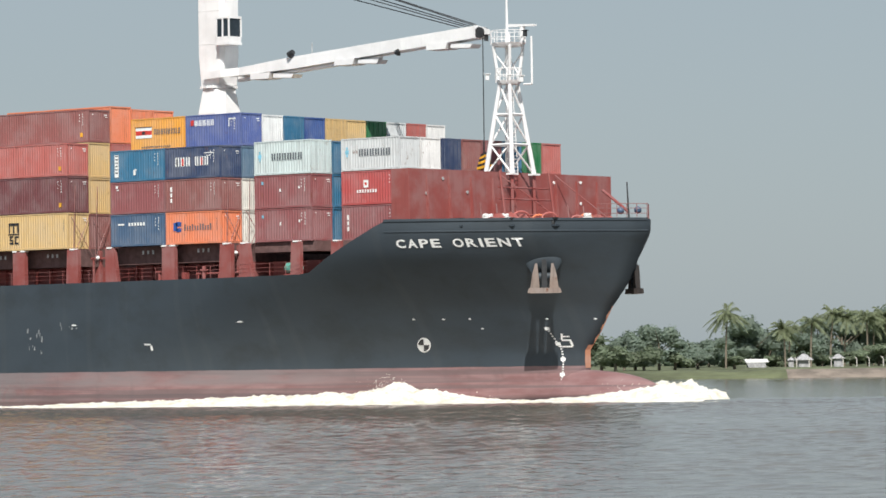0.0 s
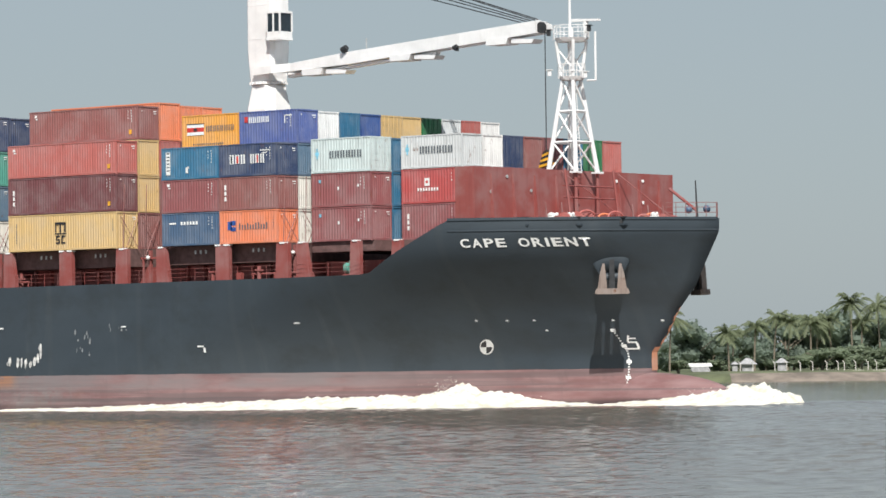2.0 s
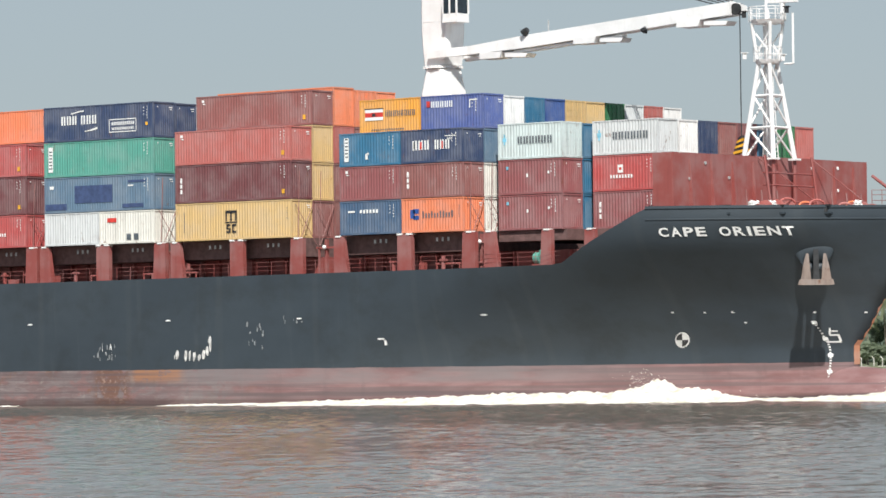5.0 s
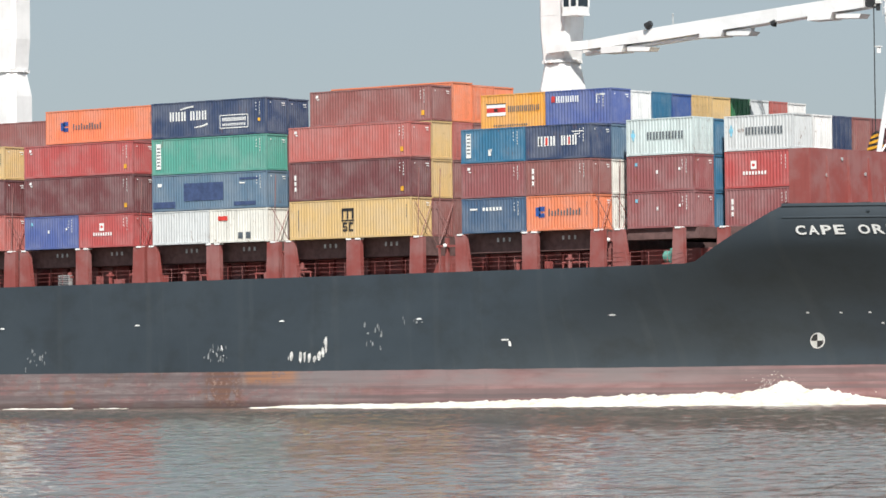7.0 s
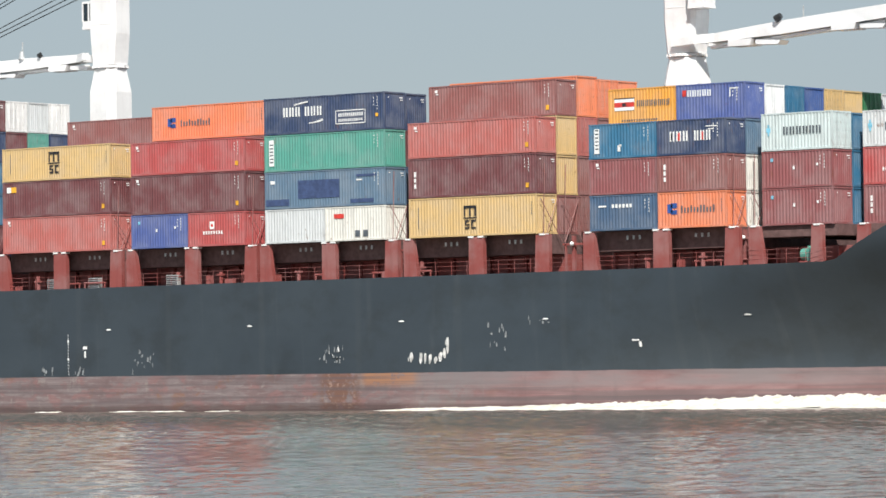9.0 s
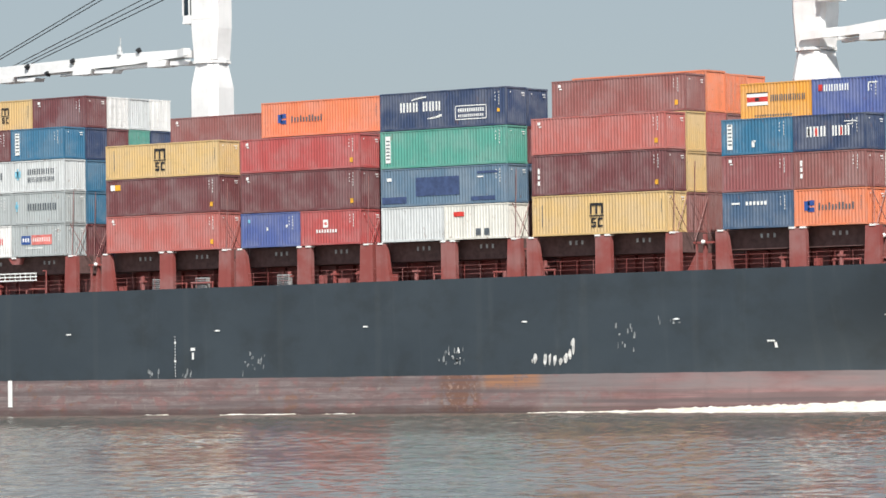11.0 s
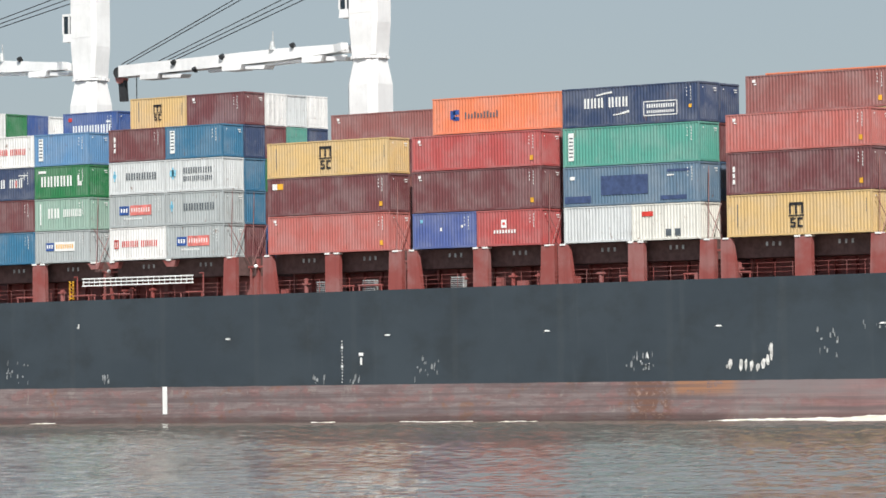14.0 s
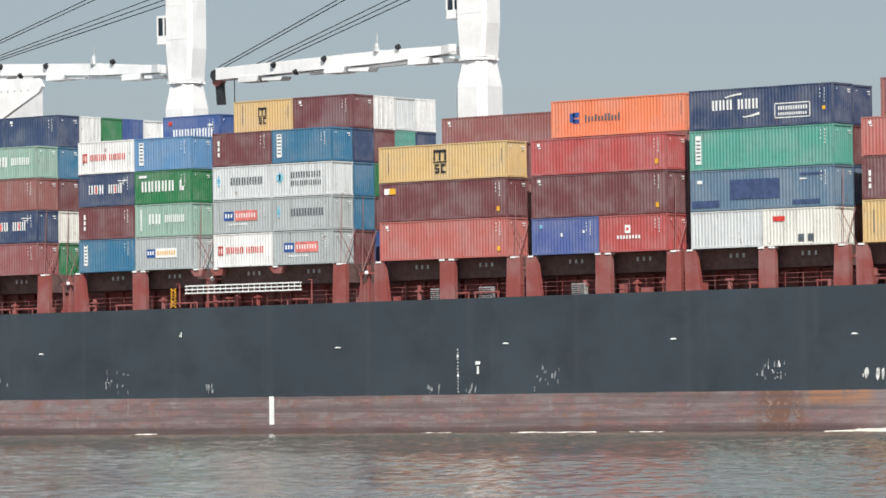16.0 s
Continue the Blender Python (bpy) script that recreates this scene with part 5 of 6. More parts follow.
        r += [(0.75, 0.98, h - 0.72, h - 0.48, "i"), (2.65, 2.82, 1.3, 1.55, "w"), (4.65, 4.82, 1.5, 1.7, "w")]
    elif code == "mark":
        r += [(0.6, 0.86, h - 0.5, h - 0.28, "w"), (0.7, 0.95, h - 0.66, h - 0.58, "w")]
    elif code == "two":
        r += [(2.6, 2.85, 0.5, 0.95, "w"), (2.75, 2.95, 0.85, 1.0, "w")] + [(0.5, 0.95, 0.4, h - 0.35, "w")] + [(0.58, 0.88, 0.7 + 0.27 * k, 0.8 + 0.27 * k, "g") for k in range(6)]
    elif code == "flag":
        r += [(0.5, 1.0, h - 0.85, h - 0.4, "w"), (1.0, 1.6, h - 0.85, h - 0.4, "y")]
    elif code == "one":
        r += [(2.9, 3.3, 1.2, 1.7, "w")]
    if code not in ("", "msc", "ym", "maersk", "maersk2", "oocl", "sam", "hap"):
        r += ids(L, h)
    elif code in ("msc", "hap"):
        r += [(L - 0.5, L - 0.44, h - 0.7 - 0.2 * k, h - 0.58 - 0.2 * k, "g") for k in range(5)]
    if code in ("mark", "vert", "flag") and L > 7:
        r += [(L - 1.0, L - 0.7, 0.45, 0.8, "y")]
    return r


KIND_WORDS = dict(red="bright red", brick="faded coral red", maroon="dark maroon", brown="red-brown", rose="dull rose red", orange="orange", gold="golden yellow", sand="sand yellow", navy="navy blue", blue="blue",
                  royal="royal blue", sea="sea blue", sky="light blue", steel="grey-blue", slate="slate blue", teal="teal green", mint="pale grey-green", green="dark green", grey="grey", pale="pale grey", white="white", cream="stained cream", ice="icy white")


# how far each coat of lettering stands proud, so that none lies in another's plane
PROUD = dict(b=-0.004, p=-0.004, n=-0.004, w=-0.008, r=-0.012, y=-0.012, g=-0.016, k=-0.020)


def container(ft, h, colour, code, x, y, z, doors=False, end=()):
    L = LENGTHS[ft]
    lab = "%s %s-foot steel container%s in a deck stack" % (KIND_WORDS[colour], "twenty" if ft == 20 else "forty", " with painted lettering" if code not in ("", "mark", "vert", "dot", "one") else "")
    c = thing("shipping_container", lab, "container", "deck containers", at=(x, y, z))
    for kind in ("side_panel", "far_panel", "back_panel", "roof", "frame") + (() if doors else ("end_panel",)):
        o = new({"far_panel": "side_panel", "back_panel": "end_panel"}.get(kind, kind), mesh_for(kind, ft, h, colour))
        o.parent = c
    if doors:
        for k in (0, 1):
            o = new("door", mesh_for("door", ft, h, colour))
            o.parent = c
            o.location = (0, k * (W / 2 - 0.09), 0)
            for dy in (0.0, 0.5):
                rod = new("lock_rod", mesh_for("lock_rod", ft, h, colour))
                rod.parent, rod.location = o, (0, dy, 0)
    marks = {}
    for x0, x1, z0, z1, ink in logo(code, L, h):
        d = PROUD.get(ink, -0.012)
        marks.setdefault(ink, []).append(((x0, d, z0), (x1, d, z0), (x1, d, z1), (x0, d, z1)))
    for y0, y1, z0, z1, ink in end:
        marks.setdefault(ink, []).append(((L + 0.03, y0, z0), (L + 0.03, y1, z0), (L + 0.03, y1, z1), (L + 0.03, y0, z1)))
    for ink, quads in marks.items():
        for q in quads:
            key = ("marking", ink, tuple(round(v, 2) for p in q for v in p))
            if key not in MESHES:
                me = bpy.data.meshes.new("marking")
                me.from_pydata(q, [], [(0, 1, 2, 3)])
                me.materials.append(INK[ink])
                MESHES[key] = me
            new("marking", MESHES[key]).parent = c
    return c


def stack(x, row, tiers, z=FLOOR, ft=40, y=None, doors=()):
    """One stack from the deck up; a tier is (colour, height, code) or a pair of twenty-foot boxes."""
    y = row * ROW if y is None else y
    for k, tier in enumerate(tiers):
        boxes = tier if isinstance(tier, list) else [tier]
        xx = x
        for colour, h, code in boxes:
            f = 20 if isinstance(tier, list) else ft
            marks = ((1.75, 2.15, h - 0.5, h - 0.42, "w"), (1.85, 2.15, h - 0.66, h - 0.6, "w"), (0.4, 0.5, h - 0.5, h - 0.4, "w")) if code and colour not in ("white", "cream", "pale", "ice") else ()
            container(f, h - 0.03, colour, code, xx, y, z, (k in doors) or (row > 1 and (row + k) % 2 == 0), marks)
            xx += LENGTHS[20] + 0.07
        z += boxes[0][1]


S, HQ = 2.62, 2.90
rnd = random.Random(21)
FILL = ("maroon", "brown", "navy", "blue", "red", "grey", "green", "sand", "rose", "sea")


def fill(n, h=S):
    return [(rnd.choice(FILL), h, "") for _ in range(n)]


def cargo():
    b = BAYS
    # aft-most stacks in view
    x = b["D"][0]
    stack(x, 0, [[("maroon", S, "mark"), ("rose", S, "mark")], [("navy", S, "wan"), ("navy", S, "wan")], [("maroon", S, ""), ("brown", S, "flag")], [("mint", S, "china"), ("mint", S, "china")]])
    stack(x, 1, [("green", S, "one"), ("cream", S, ""), ("maroon", S, "one"), ("sea", S, "one"), [("navy", S, "mark"), ("navy", S, "mark")]])
    for r, c in zip((2, 3, 4, 5), ("white", "green", "blue", "white")):
        stack(x, r, fill(4) + [(c, S, "")])
    x = b["C"][0]
    stack(x, 0, [[("sea", S, "tri"), ("grey", S, "pno2")], [("maroon", S, "vert"), ("mint", S, "china")], [("navy", S, "wan"), ("green", S, "heung")], [("white", S, "ym"), ("sky", S, "tri2")]])
    stack(x + 6.13, 1, fill(4, 2.43) + [("blue", S, "sino")], ft=20, y=3.4)
    x = b["B"][0]
    stack(x, 0, [[("white", S, "ym"), ("grey", S, "pno")], [("grey", S, "pno"), ("grey", S, "maersk")], [("pale", S, "maersk"), ("pale", S, "maersk2")], [("maroon", S, "vert"), ("sea", S, "tri2")]])
    stack(x, 1, [("maroon", S, ""), ("sea", S, ""), ("sea", S, ""), ("navy", S, ""), [("sand", S, "msc"), ("maroon", S, "mark")]])
    for r, c, d in zip((2, 3, 4), ("maroon", "teal", "navy"), ("white", "pale", "white")):
        stack(x, r, fill(3) + [(c, S, ""), (d, S, "")])
    x = b["E"][0]
    stack(x, 0, [("brick", 2.96, "mark"), ("maroon", 2.92, "flag"), ("sand", 2.75, "msc")])
    for r in (1, 2):
        stack(x, r, [("maroon", 2.85, ""), ("brown", 2.85, ""), ("maroon", 2.85, "")])
    stack(x, 3, fill(3, 2.85) + [("brown", S, "mark")])
    x = b["R"][0]
    stack(x, 0, [[("royal", 2.70, "dot"), ("red", 2.70, "mag")], ("maroon", 3.12, "mark"), ("red", 2.66, "mark")])
    stack(x, 1, [("maroon", 2.9, ""), ("brown", 2.9, ""), ("brown", 2.9, ""), ("orange", 2.76, "hap")])
    x = b["G"][0]
    stack(x, 0, [[("pale", 2.66, ""), ("cream", 2.66, "oocl")], ("steel", 2.90, "uasc"), ("teal", 2.86, "tri2"), ("navy", 2.88, "cma")])
    stack(x, 1, [("maroon", 2.8, ""), ("slate", 2.8, ""), ("maroon", 2.8, ""), ("navy", 2.86, "mark")])
    x = b["M"][0]
    stack(x, 0, [("sand", 3.0, "msc"), ("maroon", 3.0, "vert"), ("brick", 2.72, "mark")])
    stack(x, 1, [("brown", 2.95, ""), ("sand", 2.95, ""), ("sand", 2.95, ""), ("brown", 2.75, "mark")])
    stack(x, 2, [("brown", 2.95, ""), ("brown", 2.95, ""), ("brick", 2.95, ""), ("orange", 3.1, "")])
    stack(x, 3, fill(3, 2.95) + [("orange", 2.95, "")])
    stack(x, 4, fill(3, 2.95) + [("orange", 2.95, "")])
    # the forward bays step in with the hull
    x = b["H"][0]
    stack(x, 0, [[("slate", S, "cron"), ("orange", S, "hap")], [("rose", S, "mark"), ("brown", S, "vert")], [("sea", 2.58, "two"), ("navy", 2.58, "wan")]], y=0.1)
    stack(x, 1, [[("sand", S, ""), ("cream", S, "")], [("brown", S, ""), ("cream", S, "")], [("brown", 2.58, ""), ("steel", 2.58, "")], [("gold", 2.68, "sam"), ("royal", 2.68, "seaco")]])
    for r, c in zip(range(2, 11), ("white", "sea", "blue", "sand", "sand", "green", "pale", "brick", "white")):
        stack(x + 6.13, r, fill(3, 2.61) + [(c, 2.62 - 0.01 * r, "")], ft=20)
    x = b["K"][0]
    stack(x, 0, [("rose", 2.66, "dot"), ("rose", 2.66, "dot"), ("ice", 2.72, "maersk")], ft=20, y=2.57, doors=(2,))
    stack(x, 0, [("sea", 2.66, ""), ("sea", 2.66, ""), ("sea", 2.66, "")], ft=20, y=5.14)
    x = b["L"][0]
    stack(x, 0, [("rose", 2.76, "vert"), ("red", 2.70, "mag"), ("pale", 2.60, "maersk")], ft=20, y=5.2)
    for k, c in enumerate(("white", "navy", "brown", "rose", "sea", "green", "brick")):
        stack(x, 0, fill(2, 2.73) + [(c, 2.60, "")], ft=20, y=5.2 + ROW * (k + 1), doors=(2,) if k % 2 else ())


cargo()


def lashings():
    """Crossed steel rods that hold the lower tiers, at the forward end of the outer stacks."""
    for key, rows in dict(D=(0, 1), C=(0,), B=(0, 1), E=(0,), R=(0,), G=(0,), M=(0, 1), H=(0, 1)).items():
        x = BAYS[key][1] + 0.22
        for r in rows:
            y = r * ROW
            for y0, y1, top in ((0.1, W - 0.2, FLOOR + 2.6), (W - 0.1, 0.2, FLOOR + 2.6), (0.05, 0.7, FLOOR + 5.2)):
                bm = bmesh.new()
                beam(bm, (x + 0.35, y + y0, FLOOR - 0.6), (x, y + y1, top), 0.03, 5)
                part("lashing_rod", bm, PAINT["brown"], ship, "thin rusty lashing rod")


lashings()


# ---- the bow wave ----
def wave_strip(name, x0, x1, inner, outer, height, seed, parent, nx, ny, label="", froth=0.14):
    """A ridge of foam along the hull: inner(x), outer(x) its edges, height(x) its crest."""
    bm = bmesh.new()
    grid = []
    for i in range(nx + 1):
        x = x0 + (x1 - x0) * i / nx
        a, b, h = inner(x), outer(x), height(x)
        col = []
        for j in range(ny + 1):
            v = j / ny
            y = a + (b - a) * v
            prof = (1 - v) ** 0.6 * min(1, (1 - v) * 3) if j < ny else 0.0
            rough = 0.45 * noise.fractal((x * 0.5 + seed, y * 0.55, seed * 1.7), 0.9, 2.1, 3) + 0.5 * noise.fractal((x * 1.9 + seed, y * 1.7, seed), 0.8, 2.1, 4)
            z = h * prof * (1.0 + 0.42 * rough) + froth * max(0, 1 - v * v) * (0.5 + rough) - (0.1 if j == ny else 0)
            fade = min(1, i / 6, (nx - i) / 6)
            wob = noise.noise((x * 0.35, seed, 3)) * 0.9 * v
            col.append(bm.verts.new((x + wob * 0.3, y + wob, LEVEL + (max(z * fade, 0.03) if 0 < j < ny else z * fade - 0.05 * (1 - fade)))))
        grid.append(col)
    for a, b in zip(grid, grid[1:]):
        for j in range(ny):
            bm.faces.new((a[j], a[j + 1], b[j + 1], b[j]))
    return part(name, bm, FOAM, parent, label, True)


def hull_y(x):
    return YC - half_breadth(x, 0.4) if x < 53.5 else YC


def bow_wave():
    w = thing("bow_wave", "creamy white foaming bow wave along the ship's side", "wave")
    bell = lambda x, c, s: math.exp(-((x - c) / s) ** 2)
    parts = [
        wave_strip("wake_foam", -0.8, 18, lambda x: hull_y(x) + 0.4, lambda x: hull_y(x) - 1.6 - (18 - x) * 0.08, lambda x: 0.05 + 0.16 * (x + 0.8) / 18.8, 1.3, w, 150, 10),
        wave_strip("side_foam", 12, 36, lambda x: hull_y(x) + 0.5, lambda x: hull_y(x) - 5.5, lambda x: 0.22 + 0.62 * ((x - 12) / 24) ** 1.3, 4.1, w, 190, 14),
        wave_strip("breaking_crest", 32, 50, lambda x: hull_y(x) + 0.6, lambda x: hull_y(x) - 3.6 - 1.5 * bell(x, 42, 5), lambda x: 0.12 + 0.75 * bell(x, 37.0, 4.0) + 0.85 * bell(x, 40.8, 1.5) + 0.9 * bell(x, 43.6, 2.6), 7.7, w, 180, 18),
        wave_strip("trailing_sheet", 46, 56, lambda x: hull_y(x) - 0.8, lambda x: hull_y(x) - 4.0, lambda x: 0.10 + 0.16 * max(0, x - 48) / 8, 2.9, w, 140, 12),
        wave_strip("bow_crest", 52.5, 66.4, lambda x: YC + 3.0 - max(0, x - 60) * 0.2, lambda x: YC - 6.5 + max(0, x - 56) * 0.45, lambda x: 0.28 + 1.1 * bell(x, 60.9, 4.0), 9.2, w, 190, 24),
    ]
    spray = random.Random(3)
    for cx, n, s, top in ((41.4, 160, 0.6, 2.3), (61.5, 50, 1.8, 1.4), (44.5, 50, 2.0, 0.7)):
        bm = bmesh.new()
        for _ in range(n):
            x = spray.gauss(cx, s)
            y = (hull_y(x) if x < 52 else YC - 3) - spray.uniform(0.4, 3.5)
            z = abs(spray.gauss(0.5, 0.25)) * top
            bmesh.ops.create_icosphere(bm, subdivisions=1, radius=spray.uniform(0.015, 0.04), matrix=Matrix.Translation((x, y, z)))
        parts.append(tagged(part("spray", bm, FOAM, w), kind="stuff"))
    return w, parts


WAVE, WAVE_PARTS = bow_wave()


def side_ripples():
    for x0, x1, off in ((-29.5, -21.5, 1.6), (-19.5, -16, 1.4), (-38, -35.5, 1.2), (-67.5, -65.0, 1.2)):
        t = thing("foam_streak", "thin pale streak of foam beside the hull", "foam", "foam streaks")
        wave_strip("foam", x0, x1, lambda x: -0.3 - off + 0.5, lambda x: -0.3 - off - 0.3, lambda x: 0.04, x0 * 0.37, t, 60, 5, froth=0.07)


side_ripples()


# ---- the far bank ----
def px(v, d):
    return (v - 784) * d / 7347


def palm(u, d, h, seed, lean=0.0, size=4.2):
    r = random.Random(seed)
    t = thing("palm_tree", "coconut palm with drooping fronds on the river bank", "palm", "bank palms", False)
    base = shore(u, d, 1.5)
    h *= 1.28
    tip = base + Vector((RGT.x * lean, RGT.y * lean, h))
    bm = bmesh.new()
    prev, pr = base, 0.19
    for k in range(1, 7):
        q = base.lerp(tip, k / 6) - RGT * (lean * 0.25 * math.sin(math.pi * k / 6))
        beam(bm, prev, q, pr, 7, pr * 0.93)
        prev, pr = q, pr * 0.93
    part("trunk", bm, BARK, t)
    n = r.randint(30, 38)
    for k in range(n):
        az = k * 2.4 + r.uniform(-0.2, 0.2)
        rise = r.uniform(-0.5, 1.55)
        L = size * r.uniform(0.85, 1.2)
        way = Vector((math.cos(az), math.sin(az), 0))
        bm = bmesh.new()
        pts = []
        for i in range(8):
            s = i / 7
            pts.append(prev + way * (L * s * (0.92 - 0.15 * rise * rise * s)) + Vector((0, 0, L * (rise * s * 0.8 - 0.66 * s * s * (0.75 + 0.3 * abs(rise))))))
        sidev = way.cross(Vector((0, 0, 1)))
        for i in range(7):
            a, b = pts[i], pts[i + 1]
            for j in range(3):
                m = a.lerp(b, j / 3)
                w = 0.58 * math.sin(math.pi * min(0.97, (i + j / 3 + 0.7) / 8)) + 0.12
                e = (b - a) * 0.24
                for sd in (-1, 1):
                    droop = Vector((0, 0, -w * r.uniform(0.5, 0.95)))
                    bm.faces.new([bm.verts.new(p) for p in (m - e * 0.5, m + e, m + e * 1.5 + sidev * sd * w + droop)])
        part("frond", bm, FROND, t)


def crown(bm, c, rad, n, r, leaf):
    """A clump: a lumpy heart, and leaves all over it that face mostly outwards."""
    heart = bmesh.ops.create_icosphere(bm, subdivisions=2, radius=1.0)["verts"]
    for v in heart:
        k = 0.66 + 0.42 * noise.noise(v.co * 1.7 + c * 0.1)
        v.co = c + Vector((v.co.x * rad[0], v.co.y * rad[0], v.co.z * rad[1])) * k
    for _ in range(n):
        v = Vector((r.gauss(0, 1), r.gauss(0, 1), r.gauss(0, 1))).normalized()
        k = 0.72 + 0.42 * noise.noise(v * 1.7 + c * 0.1) + r.uniform(-0.08, 0.16)
        p = c + Vector((v.x * rad[0], v.y * rad[0], v.z * rad[1])) * k
        out = (v + Vector((r.gauss(0, 0.5), r.gauss(0, 0.5), r.gauss(0.25, 0.5)))).normalized()
        q = out.to_track_quat("Z", "Y")
        s = leaf * r.uniform(0.6, 1.3)
        bm.faces.new([bm.verts.new(p + q @ Vector(a) * s) for a in ((-0.5, -0.35, 0), (0.5, -0.3, 0.08), (0.55, 0.3, 0), (-0.4, 0.4, 0.1))])


def tree(u, d, h, w, seed, mt, label, n=1800):
    r = random.Random(seed)
    t = thing("broadleaf_tree", label, "tree", "bank trees", False)
    base = shore(u, d, 1.3)
    h *= 1.34 if d > 770 else 1.25 if d > 740 else 1.1
    bm = bmesh.new()
    beam(bm, base, base + Vector((0, 0, h * 0.5)), 0.3, 7, 0.2)
    for k in range(5):
        a = k * 1.3
        beam(bm, base + Vector((0, 0, h * (0.3 + 0.05 * k))), base + Vector((math.cos(a) * w * 0.35, math.sin(a) * w * 0.35, h * (0.55 + 0.05 * k))), 0.13, 5, 0.05)
    part("trunk", bm, BARK, t)
    bm = bmesh.new()
    m = 11
    for k in range(m):
        low = 0.22 if k < 4 else 0.45
        c = base + Vector((r.uniform(-0.38, 0.38) * w, r.uniform(-0.38, 0.38) * w, h * (low + r.uniform(0.0, 0.33))))
        crown(bm, c, (w * r.uniform(0.17, 0.27), h * r.uniform(0.15, 0.22)), n // m, r, 0.42)
    part("crown", bm, mt, t)


def far_bank():
    r = random.Random(5)
    palm(px(1180, 730), 730, 7.6, 1, 0.4, 4.0)
    palm(px(1285, 735), 735, 5.4, 2, -0.3, 3.2)
    palm(px(1330, 732), 732, 6.2, 3, 0.3, 3.4)
    for v, hh, s in ((1295, 5.0, 3.0), (1372, 7.6, 3.4), (1396, 7.0, 3.2), (1424, 7.0, 3.4), (1452, 6.4, 3.3), (1478, 7.2, 3.3), (1506, 9.6, 4.2), (1524, 6.6, 3.4), (1545, 9.0, 4.0), (1575, 7.6, 3.6), (1605, 8.6, 3.8), (1640, 7.2, 3.6), (1672, 9.0, 4.0), (1720, 8.0, 3.6), (1780, 8.5, 3.8), (1850, 7.5, 3.6), (1930, 8.8, 4.0)):
        palm(px(v, 745), 745 + r.uniform(-8, 14), hh, int(v), r.uniform(-0.8, 0.8), s)
    # broadleaf trees behind and between
    for v, h, w, d, mt in ((1020, 5.6, 9, 745, LEAF_DARK), (1062, 7.6, 10, 742, LEAF_DARK), (1000, 6.4, 8, 760, LEAF_DARK), (960, 6.0, 9, 745, LEAF), (1035, 4.2, 6, 728, LEAF), (920, 6.8, 10, 748, LEAF_DARK), (870, 6.0, 9, 745, LEAF_DARK), (985, 4.6, 6, 726, LEAF),
                           (1120, 5.0, 12, 800, LEAF_DARK), (1150, 4.6, 11, 810, LEAF_DARK), (1225, 8.0, 11, 775, LEAF_DARK), (1258, 7.6, 11, 778, LEAF_DARK), (1305, 6.6, 9, 785, LEAF_DARK), (1345, 7.6, 11, 790, LEAF_DARK), (1385, 8.6, 12, 795, LEAF_DARK), (1430, 9.8, 13, 800, LEAF_DARK), (1470, 9.6, 12, 800, LEAF_DARK),
                           (1515, 9.0, 13, 800, LEAF_DARK), (1560, 9.6, 13, 800, LEAF_DARK), (1610, 9.2, 13, 800, LEAF_DARK), (1670, 9.2, 13, 800, LEAF_DARK), (1740, 9.4, 13, 800, LEAF_DARK), (1820, 9.0, 13, 800, LEAF_DARK), (1920, 9.2, 13, 800, LEAF_DARK),
                           (1450, 4.4, 8, 735, LEAF), (1490, 5.0, 9, 736, LEAF), (1270, 3.2, 6, 738, LEAF), (1195, 2.6, 5, 735, LEAF), (1540, 4.0, 7, 736, LEAF), (1600, 4.4, 8, 736, LEAF), (1400, 3.0, 5, 738, LEAF), (1350, 2.8, 5, 740, LEAF), (1090, 3.0, 7, 745, LEAF), (1130, 2.8, 8, 750, LEAF_DARK)):
        tree(px(v, d), d, h, w, int(v * 7 + d), mt, "dense dark green broadleaf tree on the bank" if mt is LEAF_DARK else "light green bushy tree on the bank")
    # fence posts with bent heads
    for k, v in enumerate((1305, 1327, 1366, 1387, 1411, 1433, 1458, 1478, 1489, 1509, 1531, 1546, 1568, 1590, 1612, 1636, 1660, 1684, 1710)):
        t = thing("fence_post", "pale concrete fence post with a bent head", "post", "fence posts", False)
        b = shore(px(v, 712), 712, 1.35)
        bm = bmesh.new()
        beam(bm, b, b + Vector((0, 0, 1.55)), 0.09, 6)
        beam(bm, b + Vector((0, 0, 1.5)), b - RGT * 0.35 + Vector((0, 0, 1.95)), 0.09, 6, 0.07)
        part("shaft", bm, CONCRETE, t)
    # low white wall along the foot of the fence
    bm = bmesh.new()
    for k in range(28):
        u0 = px(1430, 711) + k * 1.5
        a, b = shore(u0, 711, 1.3), shore(u0 + 1.44, 711, 1.3)
        q = [a, b, b + FWD * 0.3, a + FWD * 0.3]
        h = 0.22 + 0.05 * (k % 3)
        loft(bm, [q, [p + Vector((0, 0, h)) for p in q]])
    wall = part("low_wall", bm, CONCRETE, None)
    tagged(wall, "low pale concrete kerb along the bank", "wall", kind="structure")
    # huts
    for v, d, w, h, z in ((1378, 722, 1.9, 1.5, 1.5), (1318, 722, 2.6, 1.3, 1.5), (1295, 724, 1.2, 1.3, 1.5)):
        t = thing("hut", "small grey hut with a pitched sheet roof", "hut", "bank huts", False)
        c = shore(px(v, d), d, z)
        bm = bmesh.new()
        q = [c + RGT * (sx * w * 0.38) + FWD * (sy * w * 0.38) for sx, sy in ((-1, -1), (1, -1), (1, 1), (-1, 1))]
        loft(bm, [q, [p + Vector((0, 0, h)) for p in q]])
        part("wall", bm, THATCH, t)
        bm = bmesh.new()
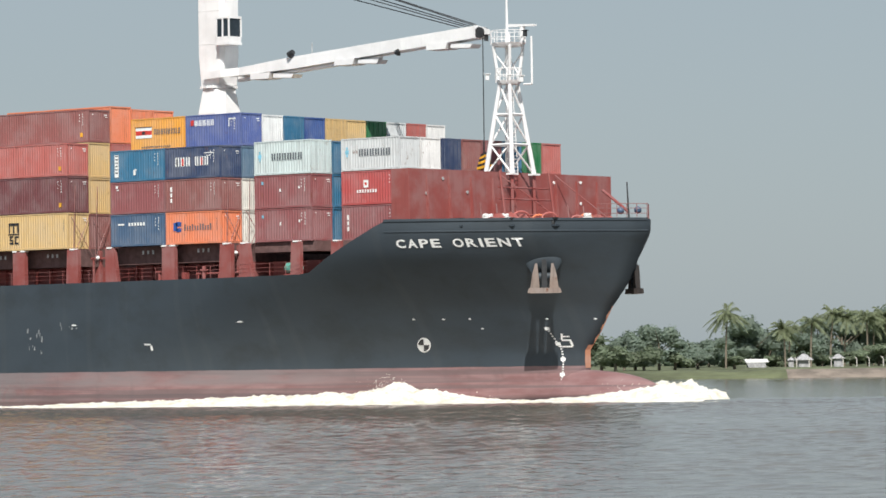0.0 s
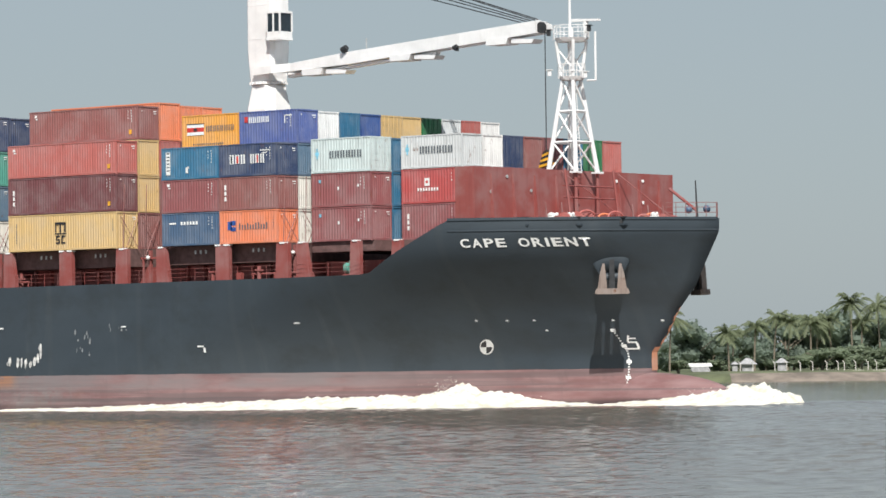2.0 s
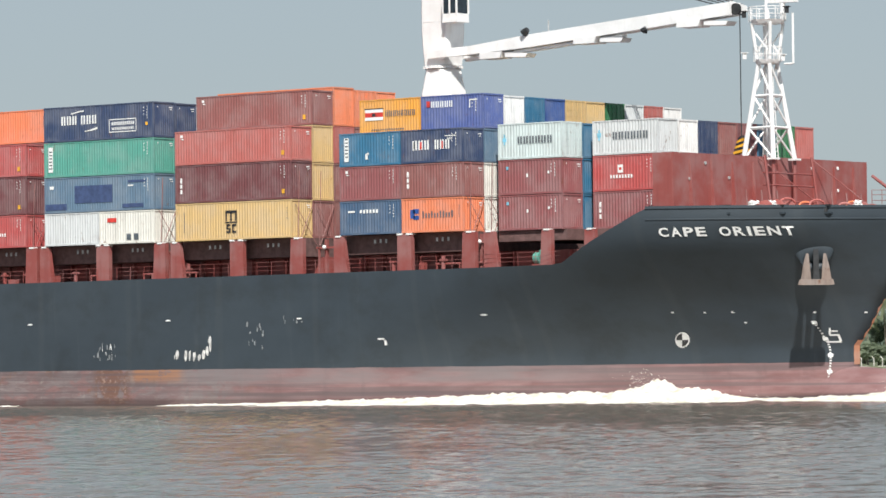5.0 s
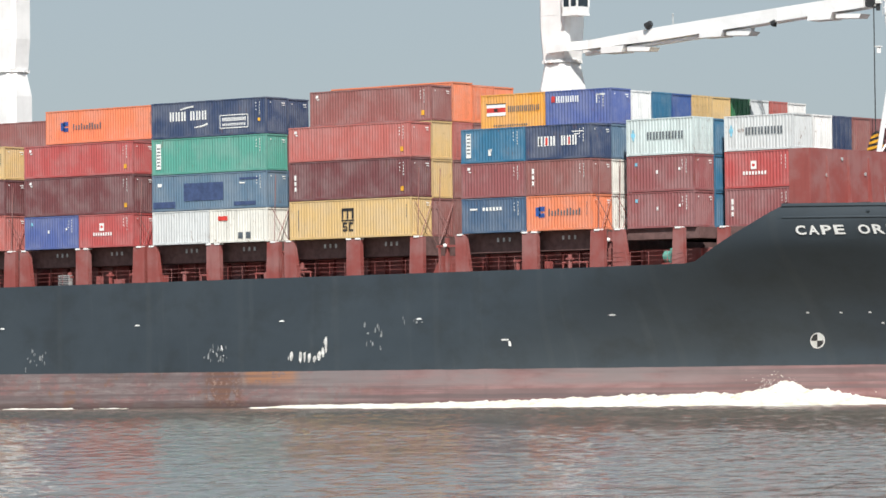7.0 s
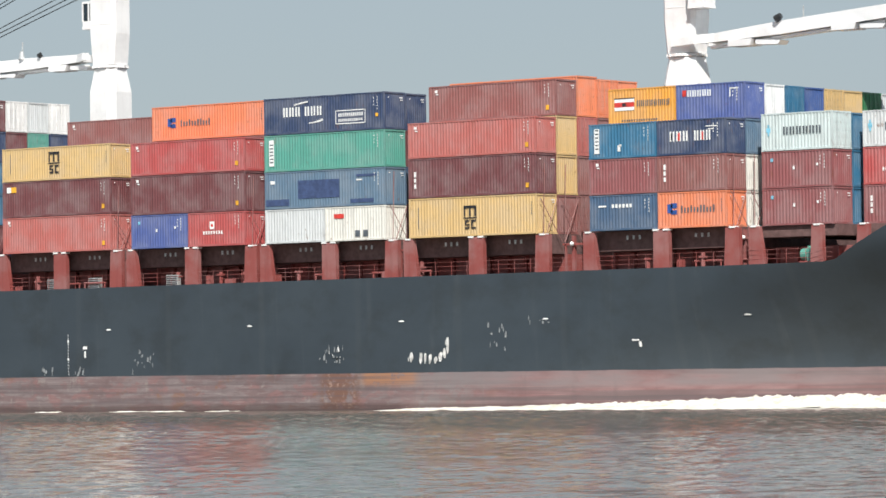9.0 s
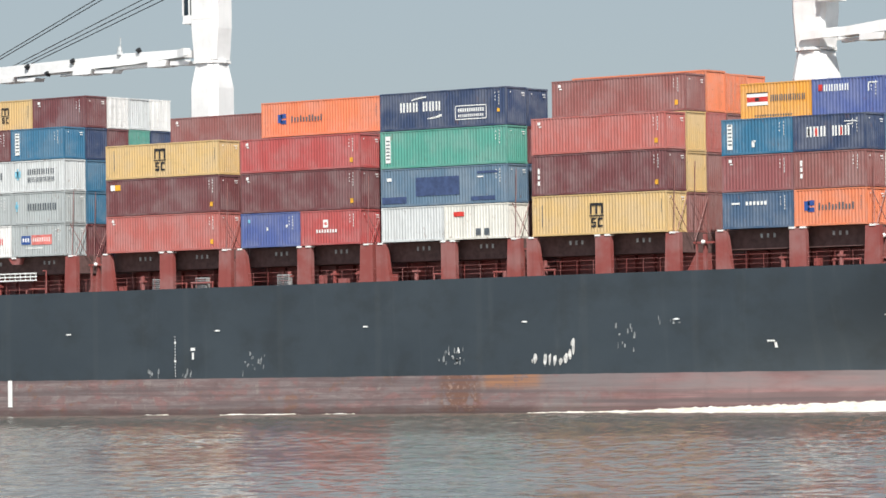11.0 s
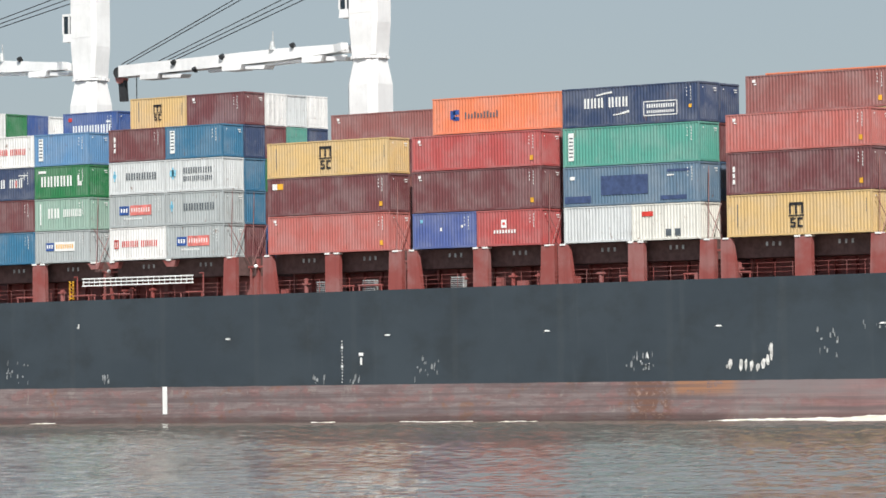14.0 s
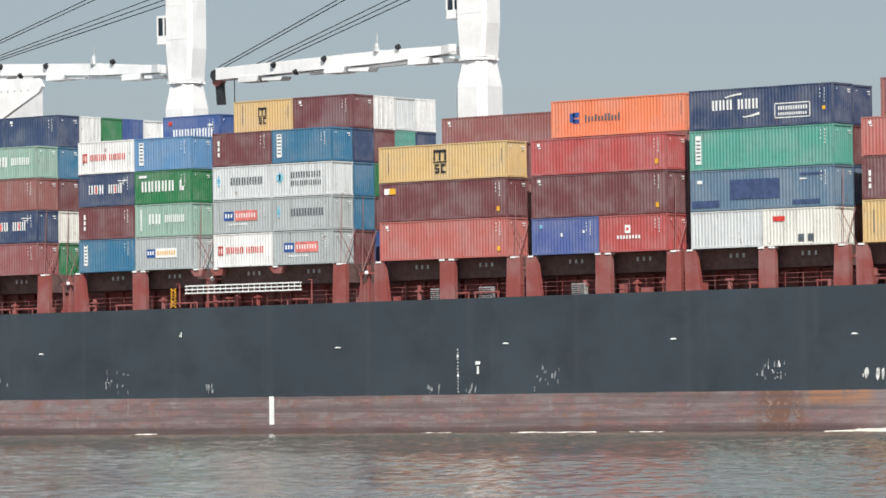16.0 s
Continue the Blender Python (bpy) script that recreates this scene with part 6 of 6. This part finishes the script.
        q = [c + RGT * (sx * w * 0.62) + FWD * (sy * w * 0.62) + Vector((0, 0, h)) for sx, sy in ((-1, -1), (1, -1), (1, 1), (-1, 1))]
        top = [c + RGT * (sx * w * 0.12) + FWD * (sy * w * 0.1) + Vector((0, 0, h + w * 0.42)) for sx, sy in ((-1, -1), (1, -1), (1, 1), (-1, 1))]
        loft(bm, [q, top])
        part("roof", bm, THATCH, t)
    t = thing("house", "low white house with a pale roof behind the palms", "house", moved=False)
    c = shore(px(1235, 728), 728, 1.6)
    for nm, w, z0, z1, mt in (("wall", 1.6, 0, 0.9, THATCH), ("roof", 2.0, 0.9, 1.5, INK_WHITE)):
        bm = bmesh.new()
        q = [c + RGT * (sx * w) + FWD * (sy * 1.5) + Vector((0, 0, z0)) for sx, sy in ((-1, -1), (1, -1), (1, 1), (-1, 1))]
        loft(bm, [q, [p + Vector((0, 0, z1 - z0)) - RGT * 0.3 for p in q]])
        part(nm, bm, mt, t)
    # the far tree line closes the view on both sides
    bm = bmesh.new()
    for k in range(150):
        u = -430 + k * 6.2 + r.uniform(-2, 2)
        if px(1000, 860) < u < px(1180, 860):
            hh = r.uniform(3.0, 4.2)
        else:
            hh = r.uniform(4.5, 6.5)
        crown(bm, shore(u, r.uniform(840, 880), hh * 0.55 + 1), (r.uniform(4, 7), hh * 0.75), 130, r, 0.9)
    woods = part("far_woods", bm, LEAF_DARK, None)
    tagged(woods, "dense far woods along the river", "woods", kind="stuff")


far_bank()


# ---- what moves ----
def motions():
    for ob, at in MOVED:
        walk(ob, [(t, pose(at.x + run(t), at.y, at.z)) for t in SHIP_TIMES])
    # the foam heaves a little as the wave breaks
    r = random.Random(8)
    walk(water, [(t, pose(-RGT.x * 0.5 * t, -RGT.y * 0.5 * t, 0)) for t in SHIP_TIMES])
    for p in WAVE_PARTS:
        rows = []
        for k in range(17):
            rows.append((k, pose(r.uniform(-0.25, 0.25), r.uniform(-0.12, 0.12), r.uniform(-0.08, 0.10))))
        walk(p, rows)


motions()
